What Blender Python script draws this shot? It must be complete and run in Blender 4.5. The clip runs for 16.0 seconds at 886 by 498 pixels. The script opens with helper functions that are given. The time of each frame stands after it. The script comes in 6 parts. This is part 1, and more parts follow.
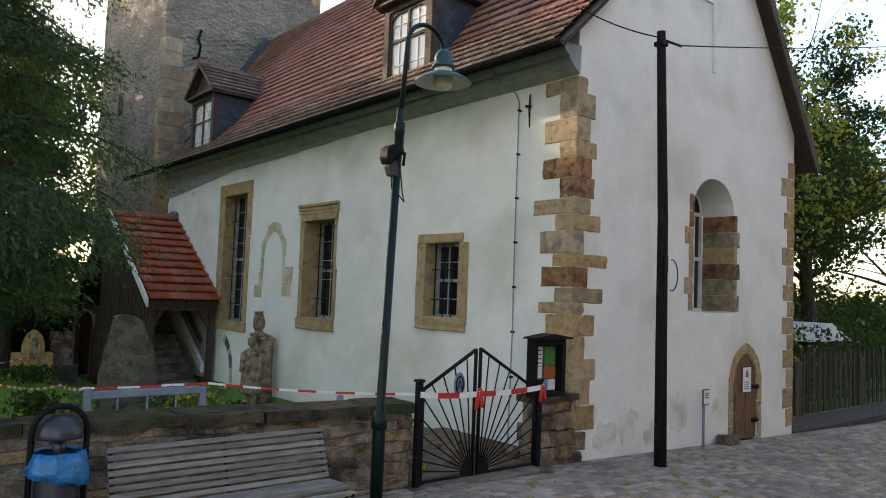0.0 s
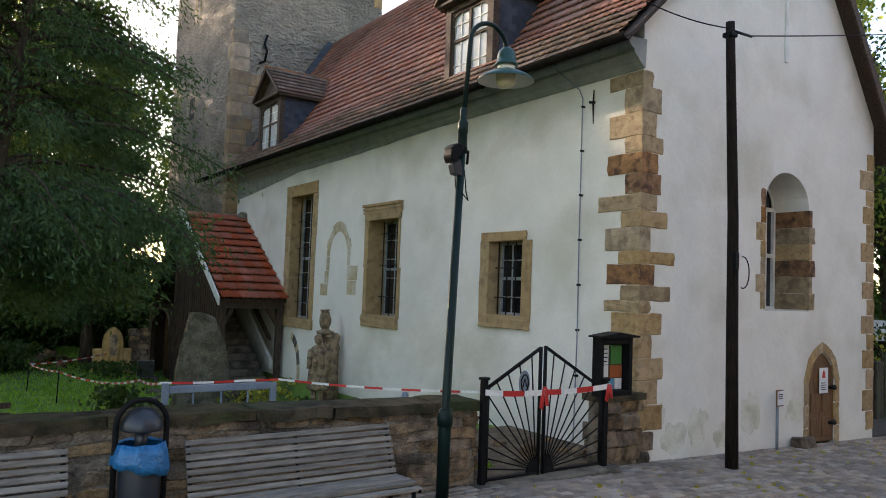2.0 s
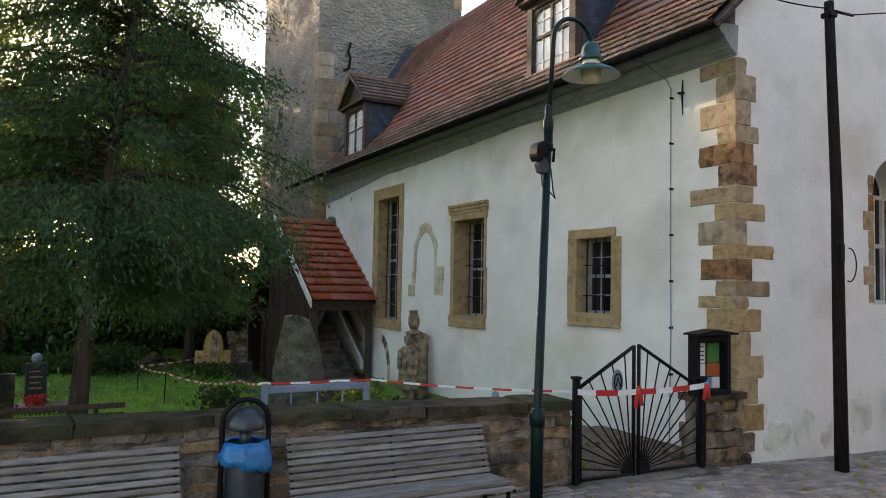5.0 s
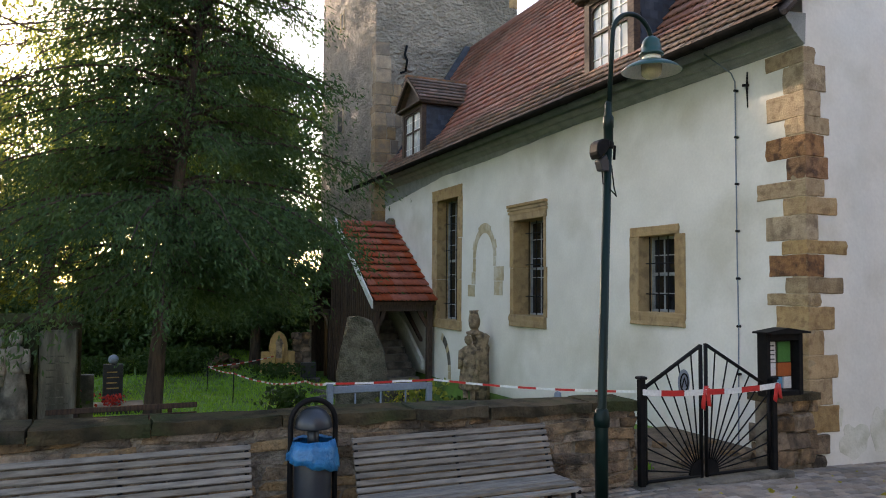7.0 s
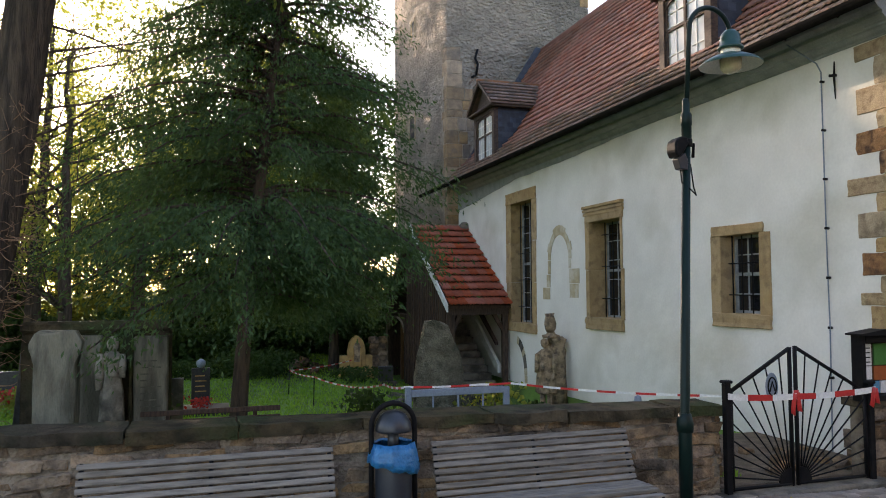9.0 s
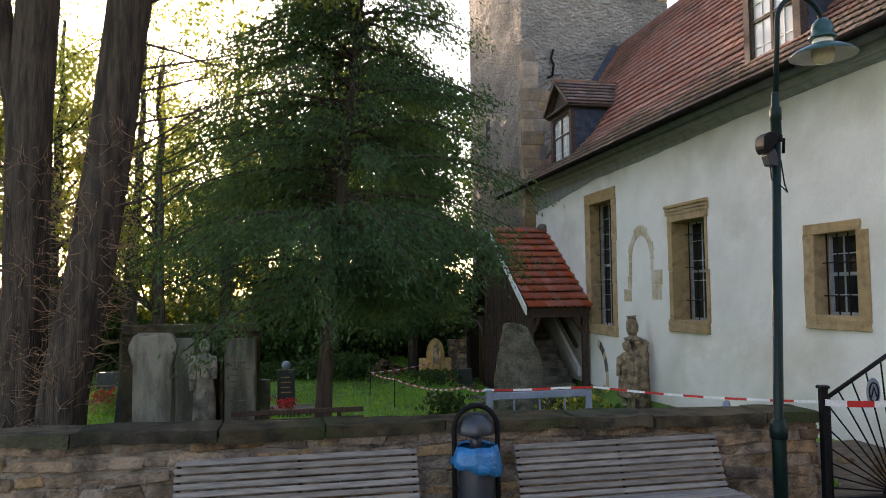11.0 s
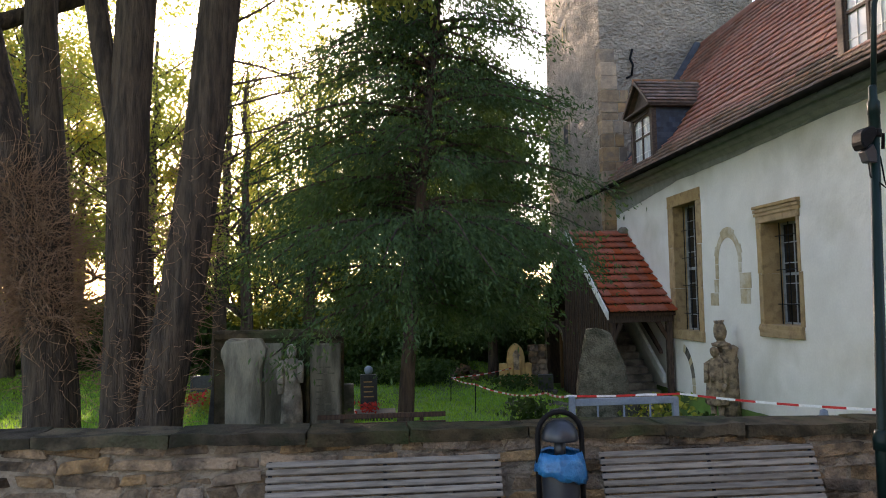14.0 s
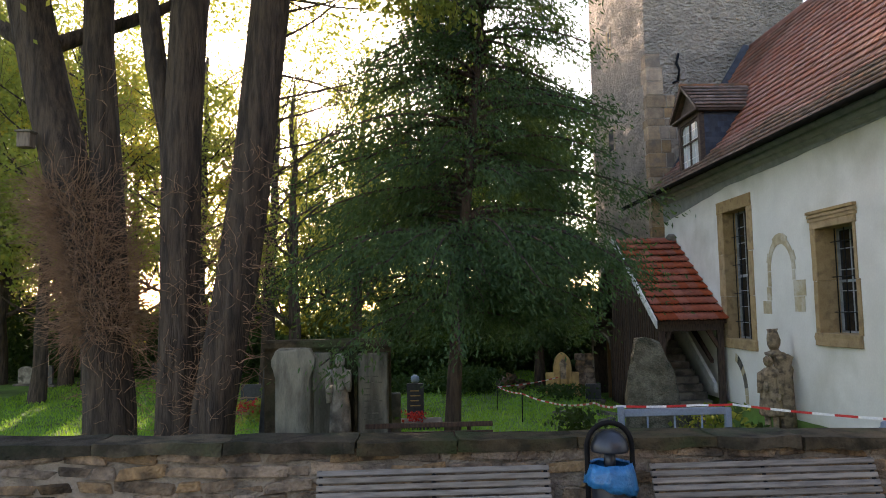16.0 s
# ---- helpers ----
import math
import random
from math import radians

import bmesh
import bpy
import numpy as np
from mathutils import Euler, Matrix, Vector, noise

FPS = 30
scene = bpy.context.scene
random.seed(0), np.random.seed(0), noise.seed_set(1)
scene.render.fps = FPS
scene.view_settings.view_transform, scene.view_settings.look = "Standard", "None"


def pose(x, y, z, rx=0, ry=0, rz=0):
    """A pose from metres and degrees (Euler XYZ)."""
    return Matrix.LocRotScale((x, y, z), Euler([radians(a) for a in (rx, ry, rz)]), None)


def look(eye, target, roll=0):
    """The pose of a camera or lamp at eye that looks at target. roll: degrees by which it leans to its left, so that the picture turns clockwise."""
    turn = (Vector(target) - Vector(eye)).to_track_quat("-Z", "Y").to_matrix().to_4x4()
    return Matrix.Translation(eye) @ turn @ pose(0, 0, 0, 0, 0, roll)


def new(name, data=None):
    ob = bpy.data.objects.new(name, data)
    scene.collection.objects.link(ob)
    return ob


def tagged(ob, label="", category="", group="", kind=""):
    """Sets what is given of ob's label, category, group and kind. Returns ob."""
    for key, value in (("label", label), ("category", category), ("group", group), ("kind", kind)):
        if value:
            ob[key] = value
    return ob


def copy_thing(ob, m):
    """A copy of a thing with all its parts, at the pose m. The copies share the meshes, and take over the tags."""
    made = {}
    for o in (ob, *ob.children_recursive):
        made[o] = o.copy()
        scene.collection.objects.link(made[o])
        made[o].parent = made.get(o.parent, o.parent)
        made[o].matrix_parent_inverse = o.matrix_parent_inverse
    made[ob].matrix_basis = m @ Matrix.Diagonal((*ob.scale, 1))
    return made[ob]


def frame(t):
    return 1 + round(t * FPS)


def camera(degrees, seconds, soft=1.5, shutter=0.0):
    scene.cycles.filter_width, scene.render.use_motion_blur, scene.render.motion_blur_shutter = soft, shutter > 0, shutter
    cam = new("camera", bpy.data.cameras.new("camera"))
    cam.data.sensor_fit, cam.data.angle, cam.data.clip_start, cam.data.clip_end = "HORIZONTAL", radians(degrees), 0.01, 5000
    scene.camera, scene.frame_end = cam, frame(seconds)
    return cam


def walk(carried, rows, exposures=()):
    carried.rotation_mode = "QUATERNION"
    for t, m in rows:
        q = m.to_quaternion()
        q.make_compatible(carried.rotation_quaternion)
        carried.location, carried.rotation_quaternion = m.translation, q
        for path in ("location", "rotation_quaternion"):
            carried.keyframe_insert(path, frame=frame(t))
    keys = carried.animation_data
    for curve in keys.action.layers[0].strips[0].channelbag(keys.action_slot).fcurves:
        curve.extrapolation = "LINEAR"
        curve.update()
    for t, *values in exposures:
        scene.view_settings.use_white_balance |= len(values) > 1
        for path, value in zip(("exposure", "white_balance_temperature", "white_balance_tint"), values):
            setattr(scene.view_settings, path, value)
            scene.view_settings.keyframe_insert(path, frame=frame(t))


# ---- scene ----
cam = camera(62.5, 16.0, soft=1.0)
PATH = [
    (0, (-0.963, -1.195, 2.08), (0.306, 0.346, 2.2), 2.2),
    (0.5, (-0.973, -1.194, 2.078), (0.259, 0.377, 2.195), 2.1),
    (1, (-0.98, -1.202, 2.079), (0.213, 0.399, 2.195), 2.0),
    (1.5, (-0.991, -1.203, 2.079), (0.176, 0.417, 2.19), 2.0),
    (2, (-0.999, -1.201, 2.077), (0.136, 0.442, 2.186), 2.1),
    (2.5, (-1.006, -1.201, 2.08), (0.102, 0.461, 2.186), 2.1),
    (3, (-1.011, -1.201, 2.08), (0.052, 0.49, 2.179), 1.7),
    (3.5, (-1.019, -1.201, 2.081), (0.009, 0.512, 2.181), 1.5),
    (4, (-1.023, -1.199, 2.078), (-0.026, 0.532, 2.18), 1.2),
    (6.5, (-1.066, -1.209, 2.085), (-0.227, 0.604, 2.183), 0.8),
    (7, (-1.07, -1.215, 2.087), (-0.275, 0.618, 2.186), 0.4),
    (7.5, (-1.076, -1.216, 2.089), (-0.34, 0.641, 2.189), 0.2),
    (8, (-1.084, -1.217, 2.088), (-0.409, 0.663, 2.191), -0.1),
    (8.5, (-1.091, -1.228, 2.091), (-0.44, 0.66, 2.196), -0.2),
    (9, (-1.093, -1.227, 2.092), (-0.486, 0.676, 2.2), -0.3),
    (11.5, (-1.132, -1.236, 2.095), (-0.774, 0.728, 2.215), -0.7),
    (12, (-1.135, -1.243, 2.098), (-0.818, 0.728, 2.221), -0.7),
    (12.5, (-1.142, -1.242, 2.098), (-0.855, 0.734, 2.222), -0.7),
    (13, (-1.144, -1.252, 2.1), (-0.892, 0.728, 2.228), -0.9),
    (13.5, (-1.149, -1.25, 2.098), (-0.926, 0.733, 2.229), -0.9),
    (14, (-1.154, -1.253, 2.098), (-0.96, 0.733, 2.232), -1.0),
    (14.5, (-1.16, -1.26, 2.101), (-1.001, 0.729, 2.237), -1.1),
    (15, (-1.165, -1.262, 2.102), (-1.032, 0.728, 2.241), -1.1),
    (15.5, (-1.171, -1.277, 2.108), (-1.063, 0.714, 2.258), -1.1),
    (16, (-1.173, -1.278, 2.112), (-1.1, 0.714, 2.271), -1.2),
]
walk(cam, [(t, look(eye, target, roll)) for t, eye, target, roll in PATH],
     exposures=[(0, 2.13, 7000, 19), (9, 2.27, 7000, 23), (16, 2.29, 7050, 25)])

# ---- world and sun ----
SUN = Vector((-0.232, 0.939, 0.254)).normalized()
world = bpy.data.worlds.new("sky")
scene.world = world
world.use_nodes = True
wn = world.node_tree.nodes
sky = wn.new("ShaderNodeTexSky")
sky.sky_type = "NISHITA"
sky.sun_disc = False
sky.sun_elevation = math.asin(SUN.z)
sky.sun_rotation = math.atan2(SUN.x, SUN.y)
sky.air_density, sky.dust_density, sky.ozone_density = 1.0, 1.1, 1.0
wn["Background"].inputs["Strength"].default_value = 0.15
world.node_tree.links.new(sky.outputs[0], wn["Background"].inputs["Color"])
sun = new("sun", bpy.data.lights.new("sun", "SUN"))
sun.data.energy, sun.data.angle, sun.data.color = 2.6, radians(0.6), (1.0, 0.86, 0.66)
sun.matrix_world = look(SUN * 60, (0, 0, 0))

# ---- materials ----


def mat(name, c1, c2, scale=3.0, fine=40.0, rough=0.85, bump=0.3, dist=0.01, metal=0.0, rnd=0.0, island=0.0, c3=None, s3=0.6, lo=0.42, hi=0.62, stretch=(1, 1, 1), spec=0.3, grain=1.0, relief=0.5):
    """Two tones mixed by coarse noise, a third in larger stains, fine grain and relief; rnd varies it from piece to piece."""
    m = bpy.data.materials.new(name)
    m.use_nodes = True
    n, k = m.node_tree.nodes, m.node_tree.links.new
    b = n["Principled BSDF"]
    g = n.new("ShaderNodeNewGeometry")
    mp = n.new("ShaderNodeMapping")
    mp.inputs["Scale"].default_value = stretch
    k(g.outputs["Position"], mp.inputs["Vector"])

    def noisy(s, detail, a, z):
        t = n.new("ShaderNodeTexNoise")
        t.inputs["Scale"].default_value, t.inputs["Detail"].default_value = s, detail
        k(mp.outputs[0], t.inputs["Vector"])
        r = n.new("ShaderNodeMapRange")
        r.inputs["From Min"].default_value, r.inputs["From Max"].default_value = a, z
        k(t.outputs["Fac"], r.inputs["Value"])
        return t, r

    def blend(fac, a, c, mode="MIX"):
        x = n.new("ShaderNodeMix")
        x.data_type, x.blend_type = "RGBA", mode
        if isinstance(fac, float):
            x.inputs[0].default_value = fac
        else:
            k(fac, x.inputs[0])
        for i, v in ((6, a), (7, c)):
            if isinstance(v, tuple):
                x.inputs[i].default_value = (*v, 1)
            else:
                k(v, x.inputs[i])
        return x.outputs[2]

    t1, r1 = noisy(scale, 6, lo, hi)
    col = blend(r1.outputs[0], c1, c2)
    if c3:
        t3, r3 = noisy(s3, 7, 0.5, 0.66)
        col = blend(r3.outputs[0], col, c3)
    t2, r2 = noisy(fine, 4, 0.2, 0.8)
    r2.inputs["To Min"].default_value, r2.inputs["To Max"].default_value = 1 - 0.2 * grain, 1 + 0.15 * grain
    comb = n.new("ShaderNodeCombineColor")
    for i in range(3):
        k(r2.outputs[0], comb.inputs[i])
    col = blend(1.0, col, comb.outputs[0], "MULTIPLY")
    for amount, node, out in ((rnd, "ShaderNodeObjectInfo", "Random"), (island, "ShaderNodeNewGeometry", "Random Per Island")):
        if amount:
            o = n.new(node)
            mr = n.new("ShaderNodeMapRange")
            mr.inputs["To Min"].default_value, mr.inputs["To Max"].default_value = 1 - amount, 1 + amount
            k(o.outputs[out], mr.inputs["Value"])
            hs = n.new("ShaderNodeHueSaturation")
            k(mr.outputs[0], hs.inputs["Value"])
            wob = n.new("ShaderNodeMath")
            wob.operation = "FRACT"
            mu = n.new("ShaderNodeMath")
            mu.operation = "MULTIPLY"
            mu.inputs[1].default_value = 7.31
            k(o.outputs[out], mu.inputs[0])
            k(mu.outputs[0], wob.inputs[0])
            ms = n.new("ShaderNodeMapRange")
            ms.inputs["To Min"].default_value, ms.inputs["To Max"].default_value = 1 - amount, 1 + amount * 0.6
            k(wob.outputs[0], ms.inputs["Value"])
            k(ms.outputs[0], hs.inputs["Saturation"])
            k(col, hs.inputs["Color"])
            col = hs.outputs[0]
    k(col, b.inputs["Base Color"])
    b.inputs["Roughness"].default_value, b.inputs["Metallic"].default_value = rough, metal
    b.inputs["Specular IOR Level"].default_value = spec
    if bump:
        add = n.new("ShaderNodeMath")
        add.operation = "MULTIPLY_ADD"
        k(t2.outputs["Fac"], add.inputs[0])
        add.inputs[1].default_value = relief
        k(t1.outputs["Fac"], add.inputs[2])
        bp = n.new("ShaderNodeBump")
        bp.inputs["Strength"].default_value, bp.inputs["Distance"].default_value = bump, dist
        k(add.outputs[0], bp.inputs["Height"])
        k(bp.outputs[0], b.inputs["Normal"])
    return m


def leafy(name, c1, c2, glow, share=0.45, rough=0.6):
    """Leaves: diffuse with light let through, varied from leaf to leaf."""
    m = bpy.data.materials.new(name)
    m.use_nodes = True
    n, k = m.node_tree.nodes, m.node_tree.links.new
    b = n["Principled BSDF"]
    g = n.new("ShaderNodeNewGeometry")
    x = n.new("ShaderNodeMix")
    x.data_type = "RGBA"
    x.inputs[6].default_value, x.inputs[7].default_value = (*c1, 1), (*c2, 1)
    k(g.outputs["Random Per Island"], x.inputs[0])
    k(x.outputs[2], b.inputs["Base Color"])
    b.inputs["Roughness"].default_value = rough
    b.inputs["Specular IOR Level"].default_value = 0.15
    t = n.new("ShaderNodeBsdfTranslucent")
    t.inputs["Color"].default_value = (*glow, 1)
    ms = n.new("ShaderNodeMixShader")
    ms.inputs[0].default_value = share
    k(b.outputs[0], ms.inputs[1])
    k(t.outputs[0], ms.inputs[2])
    k(ms.outputs[0], n["Material Output"].inputs["Surface"])
    return m


def glass_mat(name, tint, rough=0.04, clear=0.0):
    m = bpy.data.materials.new(name)
    m.use_nodes = True
    b = m.node_tree.nodes["Principled BSDF"]
    b.inputs["Base Color"].default_value = (*tint, 1)
    b.inputs["Roughness"].default_value = rough
    b.inputs["Specular IOR Level"].default_value = 0.6
    b.inputs["Transmission Weight"].default_value = clear
    return m


PLASTER = mat("plaster", (0.77, 0.745, 0.68), (0.70, 0.675, 0.61), 1.6, 24, 0.95, 0.55, 0.07, c3=(0.59, 0.565, 0.48), s3=0.6, grain=0.28, relief=0.035, lo=0.36, hi=0.68)
SANDSTONE = mat("sandstone", (0.43, 0.30, 0.155), (0.35, 0.235, 0.12), 9, 70, 0.94, 0.9, 0.02, rnd=0.17, c3=(0.27, 0.175, 0.09), s3=11, lo=0.4, hi=0.66)
REVEAL = mat("sandstone_reveal", (0.42, 0.285, 0.14), (0.35, 0.23, 0.11), 4, 60, 0.94, 0.6, 0.012, rnd=0.07, c3=(0.27, 0.18, 0.09), s3=6)
RUBBLE = mat("rubble_stone", (0.25, 0.17, 0.102), (0.14, 0.098, 0.064), 9, 40, 0.94, 1.0, 0.05, rnd=0.3, c3=(0.055, 0.042, 0.03), s3=3.4, spec=0.15)
MORTAR = mat("mortar", (0.25, 0.205, 0.155), (0.12, 0.097, 0.074), 5, 40, 0.95, 1.0, 0.05)
COPING = mat("coping_stone", (0.078, 0.06, 0.036), (0.03, 0.026, 0.017), 5, 36, 0.95, 1.0, 0.04, rnd=0.3, c3=(0.04, 0.05, 0.022), s3=1.6, spec=0.1)
TOWER = mat("tower_render", (0.50, 0.41, 0.32), (0.40, 0.33, 0.26), 3, 9, 0.95, 1.0, 0.30, c3=(0.29, 0.245, 0.195), s3=0.45, relief=1.6, stretch=(1, 1, 1.5))
TILE = mat("roof_tile", (0.36, 0.148, 0.105), (0.275, 0.113, 0.082), 9, 70, 0.7, 0.3, 0.006, rnd=0.16, island=0.16, c3=(0.15, 0.08, 0.055), s3=0.35)
TILE_OLD = mat("roof_tile_weathered", (0.22, 0.12, 0.08), (0.13, 0.09, 0.062), 5, 60, 0.8, 0.4, 0.006, rnd=0.25, island=0.25)
TILE_NEW = mat("porch_tile", (0.36, 0.085, 0.038), (0.28, 0.065, 0.032), 9, 70, 0.6, 0.25, 0.005, rnd=0.14)
CORNICE = mat("cornice_paint", (0.27, 0.285, 0.27), (0.215, 0.23, 0.22), 4, 50, 0.75, 0.2, 0.004)
GUTTER = mat("gutter_metal", (0.022, 0.019, 0.018), (0.014, 0.013, 0.012), 6, 50, 0.95, 0.1, 0.002, spec=0.0)
DARKWOOD = mat("dark_timber", (0.075, 0.045, 0.03), (0.04, 0.025, 0.018), 6, 60, 0.85, 0.5, 0.006, stretch=(6, 6, 1), rnd=0.2)
FENCEWOOD = mat("fence_timber", (0.055, 0.045, 0.028), (0.028, 0.023, 0.016), 6, 60, 0.9, 0.5, 0.006, stretch=(6, 6, 1), rnd=0.3, c3=(0.05, 0.06, 0.025), s3=1.2)
PALEWOOD = mat("pale_timber", (0.21, 0.165, 0.12), (0.13, 0.10, 0.075), 6, 60, 0.9, 0.5, 0.005, stretch=(6, 6, 1))
DORMWOOD = mat("dormer_timber", (0.085, 0.055, 0.038), (0.05, 0.033, 0.025), 6, 60, 0.8, 0.4, 0.005, stretch=(2, 2, 5))
SLATE = mat("slate", (0.045, 0.055, 0.075), (0.03, 0.036, 0.05), 6, 50, 0.55, 0.35, 0.006, rnd=0.3)
BARPAINT = mat("bar_paint", (0.46, 0.46, 0.44), (0.36, 0.36, 0.35), 6, 50, 0.6, 0.15, 0.002)
GREYPAINT = mat("grey_paint", (0.34, 0.35, 0.35), (0.24, 0.25, 0.25), 6, 50, 0.6, 0.15, 0.002)
WHITEWOOD = mat("white_paint", (0.72, 0.72, 0.68), (0.62, 0.61, 0.57), 6, 50, 0.6, 0.15, 0.002)
GREYWOOD = mat("weathered_slat", (0.225, 0.198, 0.165), (0.14, 0.123, 0.103), 5, 90, 0.8, 0.5, 0.004, rnd=0.2, stretch=(1, 8, 8))
BLACK = mat("black_iron", (0.007, 0.007, 0.008), (0.011, 0.010, 0.010), 12, 70, 0.6, 0.1, 0.001, spec=0.1)
LAMPGREEN = mat("green_lacquer", (0.003, 0.014, 0.012), (0.004, 0.017, 0.014), 6, 60, 0.42, 0.0, 0.001, spec=0.2)
BINGREY = mat("bin_metal", (0.022, 0.027, 0.036), (0.017, 0.021, 0.028), 6, 60, 0.38, 0.08, 0.001, spec=0.5)
BLUEBAG = mat("blue_plastic", (0.008, 0.12, 0.28), (0.014, 0.165, 0.37), 14, 40, 0.28, 0.8, 0.02, spec=0.5)
GALV = mat("galvanised_paint", (0.20, 0.24, 0.29), (0.16, 0.195, 0.24), 6, 60, 0.5, 0.15, 0.002, spec=0.4)
POLEWOOD = mat("pole_wood", (0.026, 0.019, 0.015), (0.012, 0.009, 0.008), 9, 70, 0.9, 0.8, 0.012, stretch=(6, 6, 0.6), spec=0.1)
BARK = mat("bark", (0.085, 0.06, 0.042), (0.035, 0.026, 0.02), 6, 26, 0.95, 1.0, 0.06, stretch=(2.4, 2.4, 0.35))
GRASS = mat("lawn_soil", (0.12, 0.22, 0.034), (0.085, 0.165, 0.026), 2, 60, 0.95, 0.8, 0.03, c3=(0.06, 0.085, 0.025), s3=0.4)
SETT = mat("paving_sett", (0.34, 0.27, 0.205), (0.25, 0.20, 0.155), 5, 70, 0.9, 0.5, 0.006, rnd=0.3, island=0.3, c3=(0.22, 0.19, 0.16), s3=0.9)
JOINT = mat("paving_joint", (0.085, 0.07, 0.055), (0.055, 0.046, 0.037), 12, 90, 0.95, 0.8, 0.01)
DIRT = mat("bare_earth", (0.14, 0.105, 0.07), (0.085, 0.065, 0.045), 6, 50, 0.95, 0.9, 0.03)
GRAVE = mat("grave_stone", (0.19, 0.165, 0.13), (0.095, 0.083, 0.066), 4, 40, 0.9, 0.9, 0.035, c3=(0.05, 0.047, 0.038), s3=2.0)
DARKGRAVE = mat("dark_granite", (0.035, 0.035, 0.038), (0.022, 0.022, 0.025), 20, 90, 0.35, 0.05, 0.001, spec=0.5)
STATUE = mat("statue_sandstone", (0.37, 0.27, 0.175), (0.20, 0.145, 0.095), 7, 34, 0.92, 1.0, 0.04, c3=(0.12, 0.092, 0.068), s3=9)
PALESTATUE = mat("statue_pale", (0.30, 0.27, 0.215), (0.17, 0.15, 0.12), 7, 50, 0.9, 0.9, 0.02, c3=(0.08, 0.075, 0.06), s3=4.5)
STELE = mat("stele_stone", (0.17, 0.16, 0.12), (0.10, 0.096, 0.072), 5, 46, 0.95, 1.0, 0.05, c3=(0.075, 0.08, 0.058), s3=7, spec=0.15, grain=2.0, relief=1.0)
SLABSTONE = mat("grave_slab", (0.20, 0.185, 0.14), (0.09, 0.085, 0.064), 3.2, 44, 0.92, 1.0, 0.03, c3=(0.085, 0.082, 0.062), s3=1.5, stretch=(2.6, 2.6, 0.5), spec=0.15)
RUSTSTONE = mat("rust_sandstone", (0.33, 0.16, 0.06), (0.20, 0.095, 0.04), 9, 60, 0.95, 1.0, 0.03, rnd=0.2, c3=(0.09, 0.045, 0.025), s3=7)
WORNSTONE = mat("worn_sandstone", (0.40, 0.30, 0.18), (0.30, 0.215, 0.125), 8, 60, 0.95, 1.0, 0.035, rnd=0.15, c3=(0.21, 0.15, 0.09), s3=6)
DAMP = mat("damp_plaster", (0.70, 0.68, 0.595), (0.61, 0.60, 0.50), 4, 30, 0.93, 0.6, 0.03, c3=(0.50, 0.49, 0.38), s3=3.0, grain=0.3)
TOWERCORNER = mat("tower_corner_stone", (0.38, 0.25, 0.135), (0.26, 0.17, 0.10), 5, 30, 0.95, 1.0, 0.06, rnd=0.25, c3=(0.20, 0.15, 0.11), s3=1.6)
GOLDSTONE = mat("ochre_stone", (0.46, 0.29, 0.11), (0.32, 0.2, 0.08), 5, 50, 0.9, 0.5, 0.012)
DOORWOOD = mat("door_wood", (0.17, 0.085, 0.035), (0.115, 0.055, 0.024), 5, 60, 0.6, 0.35, 0.004, stretch=(5, 5, 1))
DARKGLASS = glass_mat("dark_glass", (0.012, 0.014, 0.018))
CAPGREEN = mat("teal_lacquer", (0.010, 0.055, 0.048), (0.012, 0.062, 0.055), 6, 60, 0.3, 0.0, 0.001, spec=0.4)
LAMPSHADE = mat("lamp_reflector", (0.80, 0.78, 0.68), (0.76, 0.74, 0.63), 5, 50, 0.5, 0.05, 0.001)
BULB = mat("lamp_bowl", (0.62, 0.56, 0.36), (0.58, 0.52, 0.33), 5, 50, 0.25, 0.0, 0.001, spec=0.5)
TAPERED = mat("tape_red", (0.55, 0.035, 0.03), (0.48, 0.03, 0.026), 8, 40, 0.45, 0.2, 0.004)
TAPEWHITE = mat("tape_white", (0.76, 0.75, 0.72), (0.70, 0.69, 0.66), 8, 40, 0.45, 0.2, 0.004)
ARCHSTONE = mat("flush_stone", (0.50, 0.41, 0.26), (0.40, 0.32, 0.19), 7, 50, 0.93, 0.5, 0.01, c3=(0.60, 0.55, 0.43), s3=2.5)
PAPER = mat("paper", (0.74, 0.73, 0.71), (0.70, 0.69, 0.67), 8, 60, 0.7, 0.0, 0.001)
YEW = leafy("conifer_leaf", (0.024, 0.055, 0.026), (0.065, 0.115, 0.044), (0.12, 0.19, 0.035), 0.28)
BACKLEAF = leafy("tree_leaf", (0.035, 0.07, 0.016), (0.09, 0.13, 0.026), (0.42, 0.44, 0.075), 0.55)
# tree_leaf colours darkened and dulled, with woodland shade put into the tone
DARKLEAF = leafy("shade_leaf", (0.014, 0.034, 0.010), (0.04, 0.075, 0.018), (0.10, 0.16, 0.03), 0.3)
GOLDLEAF = leafy("autumn_leaf", (0.14, 0.15, 0.02), (0.30, 0.24, 0.035), (0.50, 0.42, 0.06), 0.55)
BLADE = leafy("grass_blade", (0.085, 0.20, 0.02), (0.155, 0.30, 0.038), (0.32, 0.55, 0.055), 0.5)

# ---- mesh helpers ----


def add_box(bm, x0, x1, y0, y1, z0, z1):
    v = [bm.verts.new((x, y, z)) for z in (z0, z1) for y in (y0, y1) for x in (x0, x1)]
    for f in ((0, 2, 3, 1), (4, 5, 7, 6), (0, 1, 5, 4), (2, 6, 7, 3), (0, 4, 6, 2), (1, 3, 7, 5)):
        bm.faces.new([v[i] for i in f])
    return v


